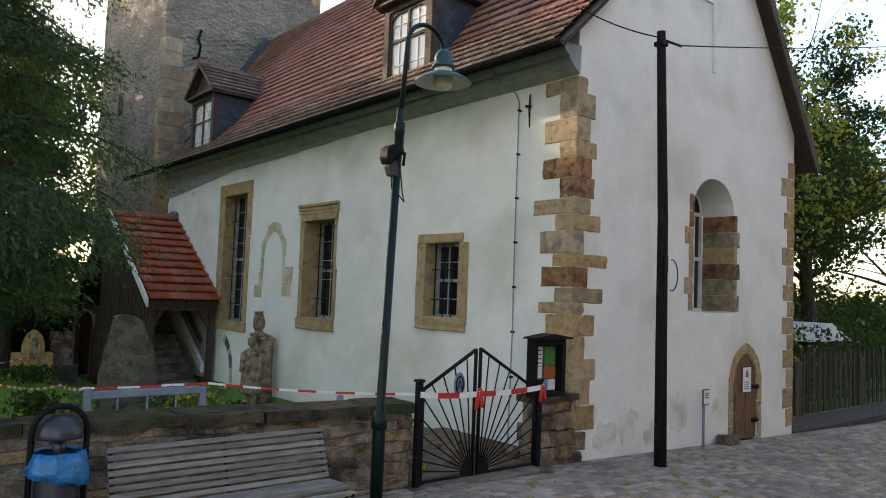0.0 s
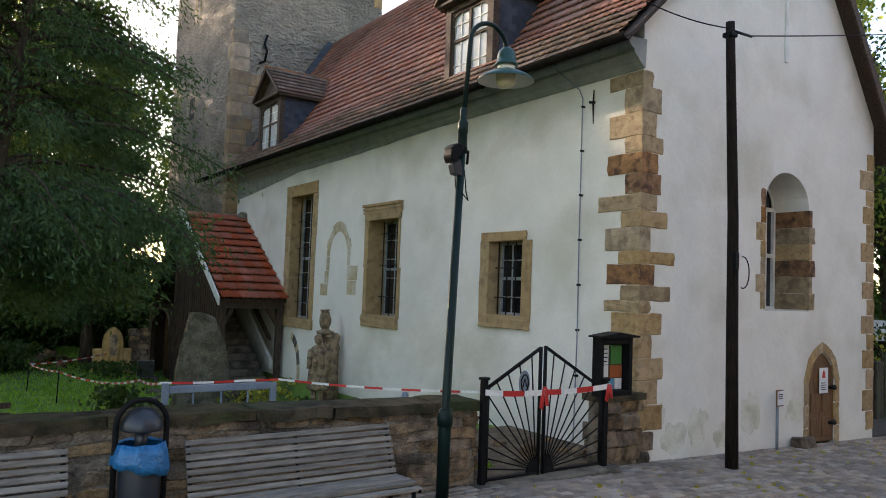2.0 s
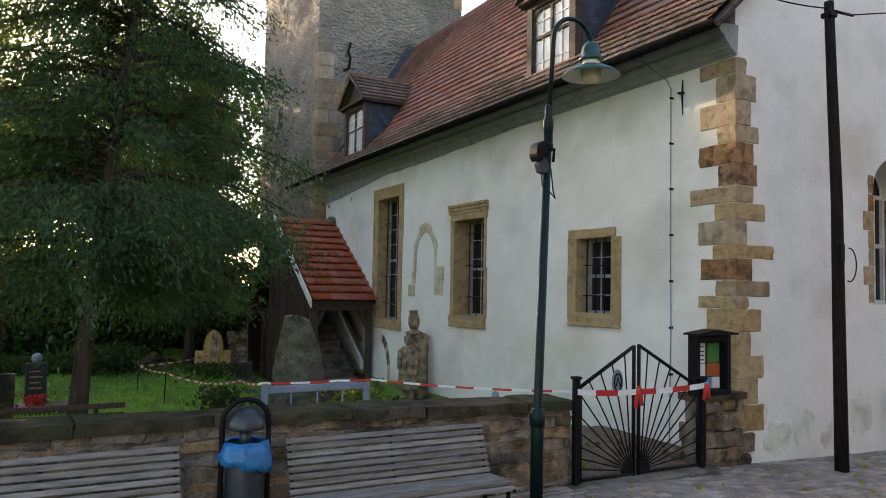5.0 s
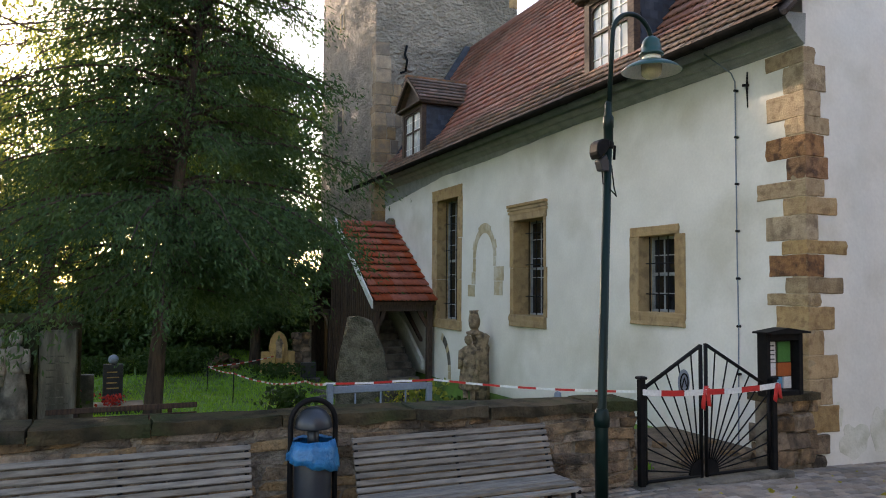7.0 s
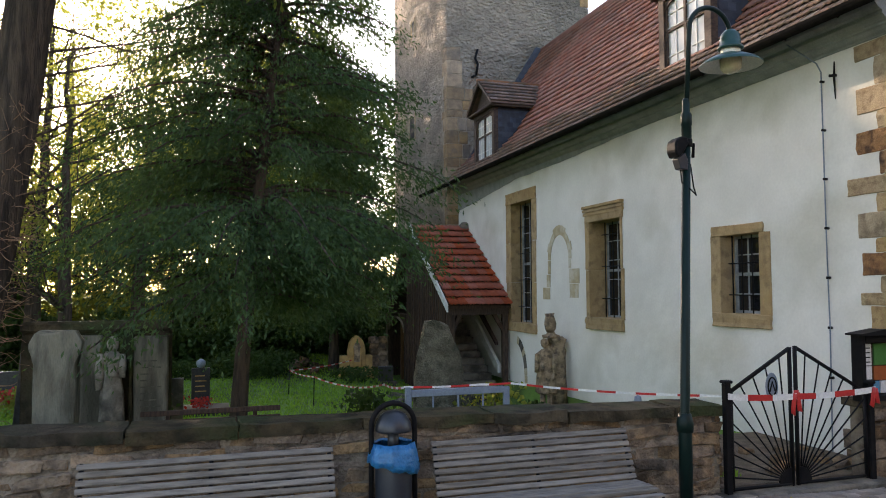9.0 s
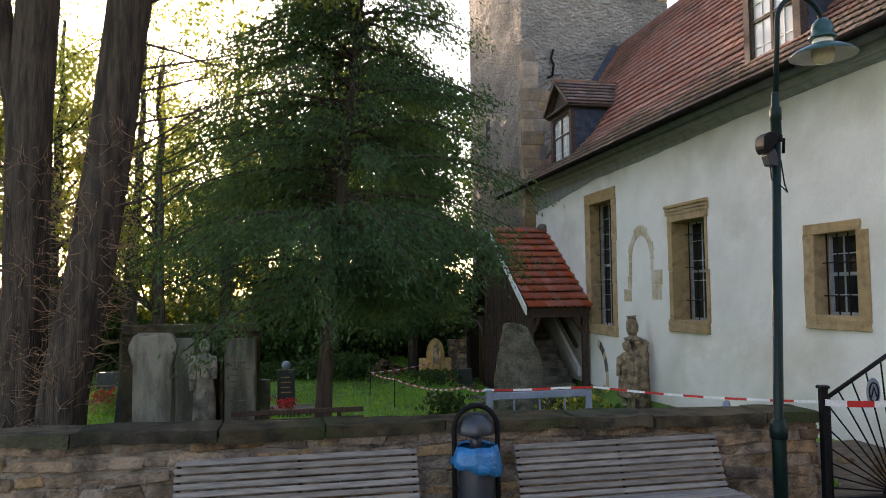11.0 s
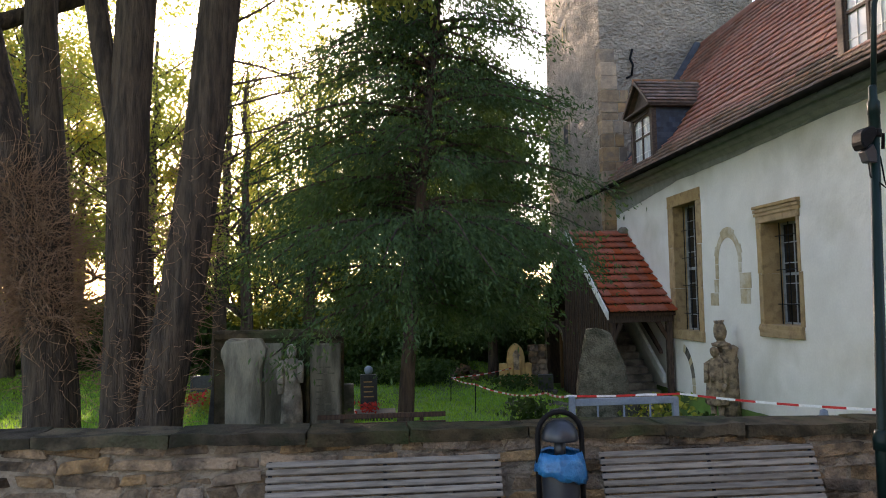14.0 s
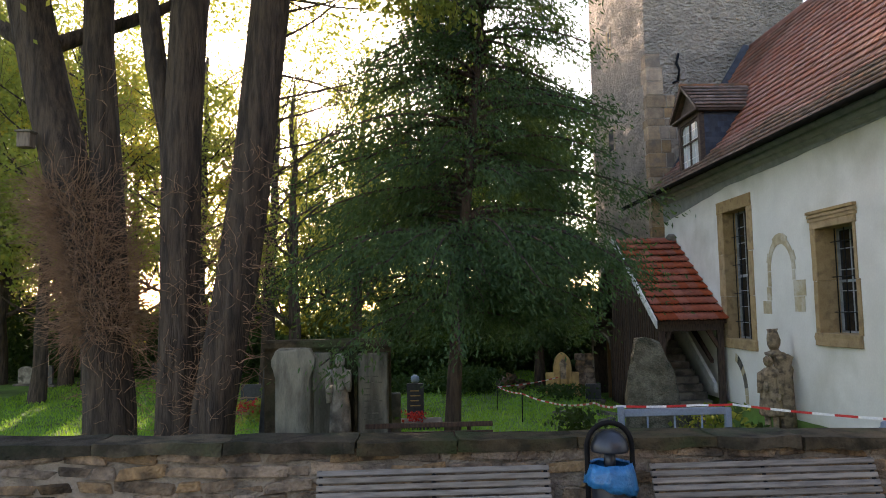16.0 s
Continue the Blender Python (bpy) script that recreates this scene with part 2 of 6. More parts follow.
def box(x0, x1, y0, y1, z0, z1, bevel=0.0, seg=1):
    bm = bmesh.new()
    add_box(bm, x0, x1, y0, y1, z0, z1)
    if bevel:
        bmesh.ops.bevel(bm, geom=list(bm.edges), offset=bevel, segments=seg, affect="EDGES", profile=0.5)
    return bm


def add_prism(bm, poly, axis, a, b):
    """A closed polygon in the two other axes, drawn out along axis from a to b."""
    def at(p, w):
        return {"x": (w, p[0], p[1]), "y": (p[0], w, p[1]), "z": (p[0], p[1], w)}[axis]
    lo = [bm.verts.new(at(p, a)) for p in poly]
    hi = [bm.verts.new(at(p, b)) for p in poly]
    bm.faces.new(lo[::-1])
    bm.faces.new(hi)
    for i in range(len(poly)):
        j = (i + 1) % len(poly)
        bm.faces.new((lo[i], lo[j], hi[j], hi[i]))


def prism(poly, axis, a, b, bevel=0.0):
    bm = bmesh.new()
    add_prism(bm, poly, axis, a, b)
    bmesh.ops.recalc_face_normals(bm, faces=bm.faces)
    if bevel:
        bmesh.ops.bevel(bm, geom=list(bm.edges), offset=bevel, segments=1, affect="EDGES", profile=0.5)
    return bm


def add_tube(bm, pts, radii, sides=10, caps=True):
    """A tube along points with a radius at each."""
    pts = [Vector(p) for p in pts]
    if not isinstance(radii, (list, tuple)):
        radii = [radii] * len(pts)
    rings, up = [], None
    for i, p in enumerate(pts):
        d = (pts[min(i + 1, len(pts) - 1)] - pts[max(i - 1, 0)]).normalized()
        if up is None:
            up = d.orthogonal().normalized()
        side = d.cross(up).normalized() if d.cross(up).length > 1e-4 else d.orthogonal().normalized()
        up = side.cross(d).normalized()
        rings.append([bm.verts.new(p + radii[i] * (math.cos(a) * side + math.sin(a) * up)) for a in [2 * math.pi * s / sides for s in range(sides)]])
    for r0, r1 in zip(rings, rings[1:]):
        for s in range(sides):
            bm.faces.new((r0[s], r0[(s + 1) % sides], r1[(s + 1) % sides], r1[s])).smooth = True
    if caps:
        bm.faces.new(rings[0][::-1])
        bm.faces.new(rings[-1])


def tube(pts, radii, sides=10, caps=True):
    bm = bmesh.new()
    add_tube(bm, pts, radii, sides, caps)
    bmesh.ops.recalc_face_normals(bm, faces=bm.faces)
    return bm


def lathe(profile, x=0, y=0, sides=24, caps=True):
    """A turned body about an upright axis: (radius, z) from bottom to top."""
    bm = bmesh.new()
    rings = [[bm.verts.new((x + r * math.cos(2 * math.pi * s / sides), y + r * math.sin(2 * math.pi * s / sides), z)) for s in range(sides)] for r, z in profile]
    for r0, r1 in zip(rings, rings[1:]):
        for s in range(sides):
            bm.faces.new((r0[s], r0[(s + 1) % sides], r1[(s + 1) % sides], r1[s])).smooth = True
    if caps:
        bm.faces.new(rings[0][::-1])
        bm.faces.new(rings[-1])
    bmesh.ops.recalc_face_normals(bm, faces=bm.faces)
    return bm


def mesh_of(name, bm, material):
    me = bpy.data.meshes.new(name)
    bm.to_mesh(me)
    bm.free()
    me.materials.append(material)
    return me


def part(name, bm, material, parent=None, label=""):
    ob = new(name, mesh_of(name, bm, material))
    ob.parent = parent
    if label:
        ob["label"] = label
    return ob


def thing(name, label, category, at=(0, 0, 0), turn=0.0, group="", kind=""):
    ob = new(name)
    ob.empty_display_size = 0.1
    ob.matrix_world = pose(*at, 0, 0, turn)
    return tagged(ob, label, category, group, kind)


def solid(name, bm, material, label, category="", kind="", group=""):
    return tagged(new(name, mesh_of(name, bm, material)), label, category, group, kind)


def raw_mesh(name, verts, faces, material, smooth=False):
    """A mesh from arrays: verts (n, 3) and faces (m, k), all with k corners."""
    verts, faces = np.asarray(verts, np.float32), np.asarray(faces, np.int32)
    me = bpy.data.meshes.new(name)
    me.vertices.add(len(verts))
    me.vertices.foreach_set("co", verts.ravel())
    me.loops.add(faces.size)
    me.loops.foreach_set("vertex_index", faces.ravel())
    me.polygons.add(len(faces))
    me.polygons.foreach_set("loop_start", np.arange(0, faces.size, faces.shape[1], dtype=np.int32))
    me.polygons.foreach_set("loop_total", np.full(len(faces), faces.shape[1], np.int32))
    if smooth:
        me.polygons.foreach_set("use_smooth", np.ones(len(faces), bool))
    me.update(calc_edges=True)
    me.materials.append(material)
    return me


def leaf_mesh(name, pts, axes, length, width, material, rng):
    """Small folded leaves at pts that point along axes."""
    n = len(pts)
    axes = axes / np.linalg.norm(axes, axis=1, keepdims=True)
    r = rng.normal(size=(n, 3))
    side = np.cross(axes, r)
    side /= np.linalg.norm(side, axis=1, keepdims=True) + 1e-9
    nor = np.cross(axes, side)
    s = rng.uniform(0.6, 1.3, (n, 1))
    a, w = axes * length * s, side * width * s
    v = np.stack([pts, pts + a * 0.5 + w + nor * width * 0.4 * s, pts + a, pts + a * 0.5 - w + nor * width * 0.4 * s], 1).reshape(-1, 3)
    i = np.arange(n)[:, None] * 4
    return raw_mesh(name, v, np.concatenate([i + [0, 1, 2], i + [0, 2, 3]]), material)


def stone_shape(seed, bevel=0.1, jitter=0.12):
    """An uneven stone that fills about a unit cube."""
    rng = random.Random(seed)
    bm = box(-0.5, 0.5, -0.5, 0.5, -0.5, 0.5)
    for v in bm.verts:
        v.co += Vector([rng.uniform(-jitter, jitter) for _ in range(3)])
    bmesh.ops.bevel(bm, geom=list(bm.edges), offset=bevel, segments=1, affect="EDGES", profile=0.5)
    for v in bm.verts:
        v.co += Vector([rng.uniform(-0.02, 0.02) for _ in range(3)])
    return bm


STONES = {}


def stones_in(material, count=16, bevel=0.075, jitter=0.14):
    key = (material.name, count)
    if key not in STONES:
        STONES[key] = [mesh_of("stone", stone_shape(i * 7 + 3, bevel, jitter), material) for i in range(count)]
    return STONES[key]


def lay(name, me, parent, at, size, turn=(0, 0, 0)):
    """One piece on a shared mesh."""
    ob = new(name, me)
    ob.parent = parent
    ob.matrix_basis = pose(*at, *turn) @ Matrix.Diagonal((*size, 1))
    return ob


def hole_wall(bm, axis, a, b, u0, u1, z0, z1, holes):
    """A wall between a and b along axis, from u0 to u1, with holes (u0, u1, z0, z1)."""
    us = sorted({u0, u1, *[h[0] for h in holes], *[h[1] for h in holes]})
    zs = sorted({z0, z1, *[h[2] for h in holes], *[h[3] for h in holes]})
    for p, q in zip(us, us[1:]):
        runs = []
        for r, s in zip(zs, zs[1:]):
            if any(h[0] <= p and q <= h[1] and h[2] <= r and s <= h[3] for h in holes):
                continue
            if runs and runs[-1][1] == r:
                runs[-1][1] = s
            else:
                runs.append([r, s])
        for r, s in runs:
            if axis == "x":
                add_box(bm, a, b, p, q, r, s)
            else:
                add_box(bm, p, q, a, b, r, s)


def arch_z(u, c, half, spring, rise, pointed=0.0):
    """Height of an arch over u: round, or pointed where pointed is above 0."""
    w = min(1.0, abs(u - c) / half)
    if pointed:
        big = half * (1 + pointed)
        d = math.sqrt(max(0, big ** 2 - (w * half + big - half) ** 2))
        return spring + rise * d / math.sqrt(big ** 2 - (big - half) ** 2)
    return spring + rise * math.sqrt(max(0, 1 - w * w))


def paving(x, y):
    """Height of the paved ground: it falls gently along the gable."""
    return 0.07 - 0.032 * min(max(x - 4.0, 0), 12) if y < 5.3 or x > 6.5 else 0.07


def yard(x, y):
    """Height of the churchyard: it falls away from the wall."""
    return 0.02 - 0.042 * min(max(y - 5.6, 0), 11.0) - 0.34 * min(max((x - 3.0) / 1.6, 0), 1) * min(max((y - 6.5) / 4, 0), 1) - 0.22 * min(max((x - 4.9) / 0.5, 0), 1) * min(max((y - 7.6) / 3, 0), 1)

# ---- ground ----
XW, YG = 6.29, 4.97            # planes of the long wall and of the gable
XE = 12.35                     # far edge of the gable
YT, XT = 20.3, 5.93             # front and side of the tower
RIDGE_X, RIDGE_Z = 9.22, 9.85


def sheet(xs, ys, height):
    v = [(x, y, height(x, y)) for y in ys for x in xs]
    n = len(xs)
    f = [(j * n + i, j * n + i + 1, (j + 1) * n + i + 1, (j + 1) * n + i) for j in range(len(ys) - 1) for i in range(n - 1)]
    return np.array(v), np.array(f)


def ground_z(x, y):
    z = paving(x, y) - 0.05 if (y < 5.06 or x > 6.4) else yard(x, y)
    return z + 0.03 * noise.noise((x * 0.5, y * 0.5, 0)) * (y > 6)


gx = [-600, -200, -90, -60] + [-45 + 1.5 * i for i in range(25)] + [-7.5 + 0.5 * i for i in range(28)] + [6.41, 7.5, 9, 11, 13, 15, 18, 22, 26, 30, 36, 45, 60, 90, 200, 600]
gy = [-600, -200, -60, -25, -10, -5, 0, 3, 5.05, 5.07] + [5.5 + 0.5 * i for i in range(50)] + [32, 35, 40, 48, 60, 90, 200, 600]
tagged(new("ground", raw_mesh("ground", *sheet(gx, gy, ground_z), GRASS, True)), "green churchyard lawn and surrounding earth", "ground", kind="structure")
pave = tagged(new("pavement", raw_mesh("pavement", *sheet([-14, -6, 0] + [4 + 0.5 * i for i in range(26)] + [20, 30, 44], [-24, -12, -4, 0, 2, 4, 5.05], lambda x, y: paving(x, y) - 0.012), JOINT)),
              "grey paved square of rectangular concrete setts", "pavement", kind="structure")

# unseen wall, added to block sky light so that gable and paving darken
solid("wall_behind", box(-2, 40, -9.6, -9, -0.5, 12.5), TOWER, "plain rendered house front across the square", "wall", "structure")

solid("pavement_edge", prism([(12.36, 5.05), (32, 5.05), (32, 5.86), (12.36, 5.86)], "z", -0.6, -0.205), JOINT, "dark gravelly edge along the fence", "pavement", "structure")

# ---- church: long wall ----
WINS = [  # y0, y1, z0, z1 of the stone surround, then of the opening
    ((14.60, 16.44, 1.00, 4.53), (14.85, 16.12, 1.22, 4.25)),
    ((10.77, 12.22, 1.26, 3.76), (10.86, 12.07, 1.48, 3.43)),
    ((7.00, 8.237, 1.50, 3.01), (7.21, 8.045, 1.69, 2.87)),
]
DEPTHS = (0.31, 0.40, 0.25)      # how far the glass lies behind the wall's face

bm = bmesh.new()
hole_wall(bm, "x", XW, XW + 0.75, YG + 0.75, 24.0, -1.3, 5.35, [w[1] for w in WINS])
bmesh.ops.recalc_face_normals(bm, faces=bm.faces)
long_wall = solid("wall_west", bm, PLASTER, "white lime-plastered church wall with sandstone window surrounds", "wall", "structure")

# ---- church: gable ----
GW = (9.05, 10.28, 1.93, 4.05)      # opening in the gable
DR = (10.30, 11.08, -0.3, 1.30)     # small door
bm = bmesh.new()
hole_wall(bm, "y", YG, YG + 0.75, XW, XE, -0.8, 5.0, [GW, DR])
for i in range(24):
    u0, u1 = [GW[0] + (GW[1] - GW[0]) * (i + d) / 24 for d in (0, 1)]
    za, zb = [arch_z(u, 9.665, 0.615, 3.5, 0.549) for u in (u0, u1)]
    add_prism(bm, [(u0, za), (u1, zb), (u1, 4.05), (u0, 4.05)], "y", YG, YG + 0.75)
for i in range(12):
    u0, u1 = [DR[0] + (DR[1] - DR[0]) * (i + d) / 12 for d in (0, 1)]
    za, zb = [arch_z(u, 10.69, 0.39, 0.82, 0.46, 0.6) for u in (u0, u1)]
    add_prism(bm, [(u0, za), (u1, zb), (u1, 1.30), (u0, 1.30)], "y", YG, YG + 0.75)
add_prism(bm, [(XW, 5.0), (XE, 5.0), (XE, 5.2), (RIDGE_X, RIDGE_Z - 0.2), (6.80, 6.12), (XW, 5.58)], "y", YG, YG + 0.75)
bmesh.ops.recalc_face_normals(bm, faces=bm.faces)
gable = solid("wall_south", bm, PLASTER, "white plastered church gable with a tall arched window", "wall", "structure")
solid("wall_east", box(XE - 0.75, XE, YG + 0.76, 24, -0.8, 5.1), PLASTER, "white plastered far side wall of the church", "wall", "structure")

# ---- roof ----
LEFT = [(5.76, 5.27), (6.75, 6.22), (RIDGE_X, RIDGE_Z)]
RIGHT = [(12.78, 4.68), (RIDGE_X, RIDGE_Z)]
Y0, Y1 = 4.74, 20.28


def roof_slab(name, prof, y0, y1, material, label, thick=0.12):
    bm = bmesh.new()
    for (xa, za), (xb, zb) in zip(prof, prof[1:]):
        add_prism(bm, [(xa, za), (xb, zb), (xb, zb - thick), (xa, za - thick)], "y", y0, y1)
    bmesh.ops.recalc_face_normals(bm, faces=bm.faces)
    return solid(name, bm, material, label, "roof", "structure")


roof = roof_slab("roof_west", LEFT, Y0, Y1, DARKWOOD, "steep church roof with weathered red clay tiles", 0.07)
roof_slab("roof_east", RIGHT, Y0, Y1, DARKWOOD, "far slope of the church roof with a dark wooden verge")
part("ridge_tiles", tube([(RIDGE_X, Y0, RIDGE_Z), (RIDGE_X, Y1, RIDGE_Z)], 0.11, 10), TILE, roof)
# verge boards of the gable
part("verge_board", prism([(RIDGE_X, RIDGE_Z - 0.02), (12.80, 4.66), (12.72, 4.50), (RIDGE_X, RIDGE_Z - 0.27)], "y", Y0 - 0.04, Y0 + 0.0), DORMWOOD, gable, "brown wooden verge board")

# cornice: a profiled painted timber box under the eaves
CORN = [(XW, 4.99), (6.272, 4.99), (6.262, 5.01), (6.225, 5.03), (6.19, 5.065), (6.165, 5.075), (6.16, 5.10), (6.11, 5.13), (6.075, 5.165), (6.07, 5.205), (6.03, 5.22), (5.985, 5.26), (5.96, 5.31), (5.95, 5.34), (XW + 0.02, 5.37)]
cornice = solid("cornice", prism(CORN, "y", YG - 0.03, 22.2), CORNICE, "grey-green painted profiled timber eaves cornice", "cornice", "structure")
# painted band under the cornice, whose plaster edge sags towards the tower
EDGE = [(7.4, 4.99), (10.2, 4.975), (13.4, 4.88), (15.9, 4.86), (16.7, 4.78), (18.9, 4.60), (20.29, 4.50)]
bm = bmesh.new()
for (ya, za), (yb, zb) in zip(EDGE, EDGE[1:]):
    for i in range(8):
        p, q = i / 8, (i + 1) / 8
        ends = [(ya + (yb - ya) * w, za + (zb - za) * w + 0.02 * noise.noise(((ya + (yb - ya) * w) * 1.7, 0, 3))) for w in (p, q)]
        add_prism(bm, [ends[0], ends[1], (ends[1][0], 5.0), (ends[0][0], 5.0)], "x", XW - 0.02, XW + 0.02)
bmesh.ops.recalc_face_normals(bm, faces=bm.faces)
part("frieze", bm, CORNICE, cornice, "painted band with a wavy lower edge")
gut = thing("rain_gutter", "dark metal half-round gutter along the church eaves", "gutter", (0, 0, 0))
gp = [(5.71 + 0.085 * math.cos(a), 5.265 + 0.085 * math.sin(a)) for a in [math.pi * (1 + i / 8) for i in range(9)]]
gp += [(5.71 + 0.072 * math.cos(a), 5.265 + 0.072 * math.sin(a)) for a in [math.pi * (2 - i / 8) for i in range(9)]]
part("trough", prism(gp, "y", Y0, 22.6), GUTTER, gut)
for i in range(22):
    y = 5.2 + i * 0.8
    part("bracket", tube([(5.80, y, 5.275), (5.71, y, 5.165), (5.62, y, 5.265)], 0.012, 5), GUTTER, gut)

# ---- tower ----
tower_wall = solid("wall_tower", box(XT, 10.95, YT, YT + 6.8, -0.8, 19, 0.03), TOWER, "tall church tower with rough grey rubble render", "tower", "structure")

# ---- boundary wall ----
WY0, WY1 = 4.86, 5.24


def wall_top(x):
    return 0.985 - 0.016 * (x - 1.0)


bm = bmesh.new()
for i in range(24):
    x0, x1 = -8.3 + i * 0.5, -7.8 + i * 0.5
    add_box(bm, x0, min(x1, 3.68), WY0 + 0.004, WY1 - 0.03, -0.2, wall_top(x0) - 0.075)
bwall = solid("wall_boundary", bm, MORTAR, "low churchyard wall of brown rubble stone with mossy coping slabs", "stone wall", "structure")


# ---- benches ----
def bench(at, turn=0.0):
    t = thing("park_bench", "weathered grey slatted wooden park bench on dark metal supports", "bench", at, turn, "benches along the wall")
    L = 0.9
    prof = [(0.56, 0.40), (0.47, 0.425), (0.38, 0.43), (0.29, 0.425), (0.20, 0.42)]
    for k, (y, z) in enumerate(prof):
        part("seat_slat", box(-L, L, -y - 0.036, -y + 0.036, z - 0.014, z + 0.014, 0.005), GREYWOOD, t)
    for k in range(8):
        w = k / 7
        y, z = -0.15 + 0.15 * w, 0.46 + 0.36 * w
        s = part("back_slat", box(-L, L, -0.011, 0.011, -0.021, 0.021, 0.005), GREYWOOD, t)
        s.matrix_basis = pose(0, y, z, -22 if k > 0 else -34, 0, 0)
    for x in (-0.87, 0.87, 0.0):
        part("support", tube([(x, -0.60, 0.385), (x, -0.38, 0.40), (x, -0.18, 0.40), (x, -0.12, 0.46), (x, 0.015, 0.84)], 0.017, 6), BLACK, t)
    for x in (-0.87, 0.87):
        part("leg", tube([(x, -0.50, 0.39), (x, -0.52, 0.0)], 0.02, 6), BLACK, t)
        part("leg", tube([(x, -0.20, 0.40), (x, -0.05, 0.0)], 0.02, 6), BLACK, t)
    return t


b = bench((-1.07, 4.50, 0.03))
copy_thing(b, pose(1.53, 4.52, 0.01))

# ---- trees ----
TWIG = mat("dry_twig", (0.34, 0.20, 0.12), (0.20, 0.12, 0.075), 9, 60, 0.9, 0.0)

def limb(bm, p, d, length, r, depth, rng, tips, sides=7):
    pts, rad = [p], [r]
    steps = 5
    for s in range(steps):
        d = (d + Vector([rng.uniform(-0.16, 0.16) for _ in range(3)]) + Vector((0, 0, 0.03))).normalized()
        p = p + d * length / steps
        pts.append(p)
        rad.append(r * (1 - 0.62 * (s + 1) / steps))
    add_tube(bm, pts, rad, sides, False)
    if depth == 0:
        tips.append((pts[-1], d))
        tips.append((pts[3], d))
        return
    for s in range(rng.randint(2, 3)):
        q = pts[rng.randint(2, steps)]
        nd = (d + Vector([rng.uniform(-0.9, 0.9) for _ in range(3)])).normalized()
        limb(bm, q, nd, length * 0.68, rad[-1] * 0.95, depth - 1, rng, tips, max(4, sides - 1))


def broadleaf(name, label, at, height, spread, trunk_r, seed, leaf, count, size, base=0.3, lean=(0, 0), group=""):
    """Tapered trunk, limbs and a crown of many leaves in loose clumps."""
    rng, nr = random.Random(seed), np.random.default_rng(seed)
    t = thing(name, label, "tree", at, 0, group)
    bm, tips = bmesh.new(), []
    top = Vector((lean[0], lean[1], height * 0.8))
    n = 9
    pts = [Vector((top.x * (i / n) + rng.uniform(-0.08, 0.08) * (i > 0), top.y * (i / n) + rng.uniform(-0.08, 0.08) * (i > 0), height * 0.8 * i / n - 0.3 * (i == 0))) for i in range(n + 1)]
    add_tube(bm, pts, [trunk_r * (1.25 if i == 0 else 1 - 0.8 * i / n) for i in range(n + 1)], 12, False)
    for i in range(2, n + 1):
        if i / n < base:
            continue
        for _ in range(2):
            a = rng.uniform(0, 6.28)
            limb(bm, pts[i], Vector((math.cos(a), math.sin(a), rng.uniform(0.2, 0.9))).normalized(), spread * rng.uniform(0.5, 0.9), trunk_r * 0.36 * (1.2 - i / n), 2, rng, tips)
    part("trunk", bm, BARK, t)
    cl = np.array([[*p] for p, _ in tips])
    k = nr.integers(0, len(cl), count)
    pt = cl[k] + nr.normal(size=(count, 3)) * spread * np.array([0.072, 0.072, 0.052])
    ax = nr.normal(size=(count, 3)) + np.array([0, 0, -0.5])
    c = new("crown", leaf_mesh("crown", pt, ax, size, size * 0.36, leaf, nr))
    c.parent = t
    return t


def conifer(name, label, at, height, half, crown_base, seed, branches, per, size, trunk_r=0.11, shift=(0, 0), droop=0.22):
    """Upright trunk, drooping branches and feathery sprays with gaps."""
    rng, nr = random.Random(seed), np.random.default_rng(seed)
    t = thing(name, label, "tree", at)
    bm = bmesh.new()
    pts = [(shift[0] * (i / 8) ** 1.2, shift[1] * i / 8, height * i / 8 - 0.2 * (i == 0)) for i in range(9)]
    add_tube(bm, pts, [trunk_r * (1.2 if i == 0 else 1 - 0.88 * i / 8) for i in range(9)], 12, False)
    P, A = [], []
    for b in range(branches):
        w = (b + rng.random()) / branches
        w = w ** 1.15
        z = crown_base + (height - crown_base) * w
        i = min(7.99, z / height * 8)
        o = Vector(pts[int(i)]).lerp(Vector(pts[int(i) + 1]), i - int(i))
        a = rng.uniform(0, 6.28)
        reach = half * (1 - w) ** 0.74 * rng.uniform(0.45, 1.14) * (0.8 if w < 0.06 else 1) + 0.15
        if math.cos(a) > 0.2 and w < 0.10:
            reach *= 0.75
        rise = rng.uniform(0.15, 0.5)
        line = []
        for s in range(7):
            q = s / 6
            line.append(o + Vector((math.cos(a) * reach * q, math.sin(a) * reach * q, reach * (rise * q - (droop + rise * 0.8) * q * q))))
        add_tube(bm, line, [trunk_r * 0.22 * (1 - 0.85 * s / 6) + 0.004 for s in range(7)], 5, False)
        m = int(per * (0.35 + reach / half))
        q = nr.uniform(0.22, 1.0, m) ** 0.8
        base = np.array([[*p] for p in line])
        pos = np.stack([np.interp(q * 6, range(7), base[:, c]) for c in range(3)], 1)
        # hanging sprays along the branch
        nsp = max(3, int(reach * 9))
        sp = nr.integers(0, nsp, m)
        off = nr.normal(size=(nsp, 3)) * np.array([0.18, 0.18, 0.12])
        hang = nr.uniform(0, 1, m)
        pos = pos + off[sp] * (0.4 + hang[:, None]) + nr.normal(size=(m, 3)) * 0.035
        pos[:, 2] -= hang * nr.uniform(0.05, 0.34, m)
        P.append(pos)
        A.append(nr.normal(size=(m, 3)) * 0.5 + np.array([math.cos(a) * 0.6, math.sin(a) * 0.6, -0.75]))
    part("trunk", bm, BARK, t)
    c = new("crown", leaf_mesh("crown", np.concatenate(P), np.concatenate(A), size, size * 0.15, YEW, nr))
    c.parent = t
    return t


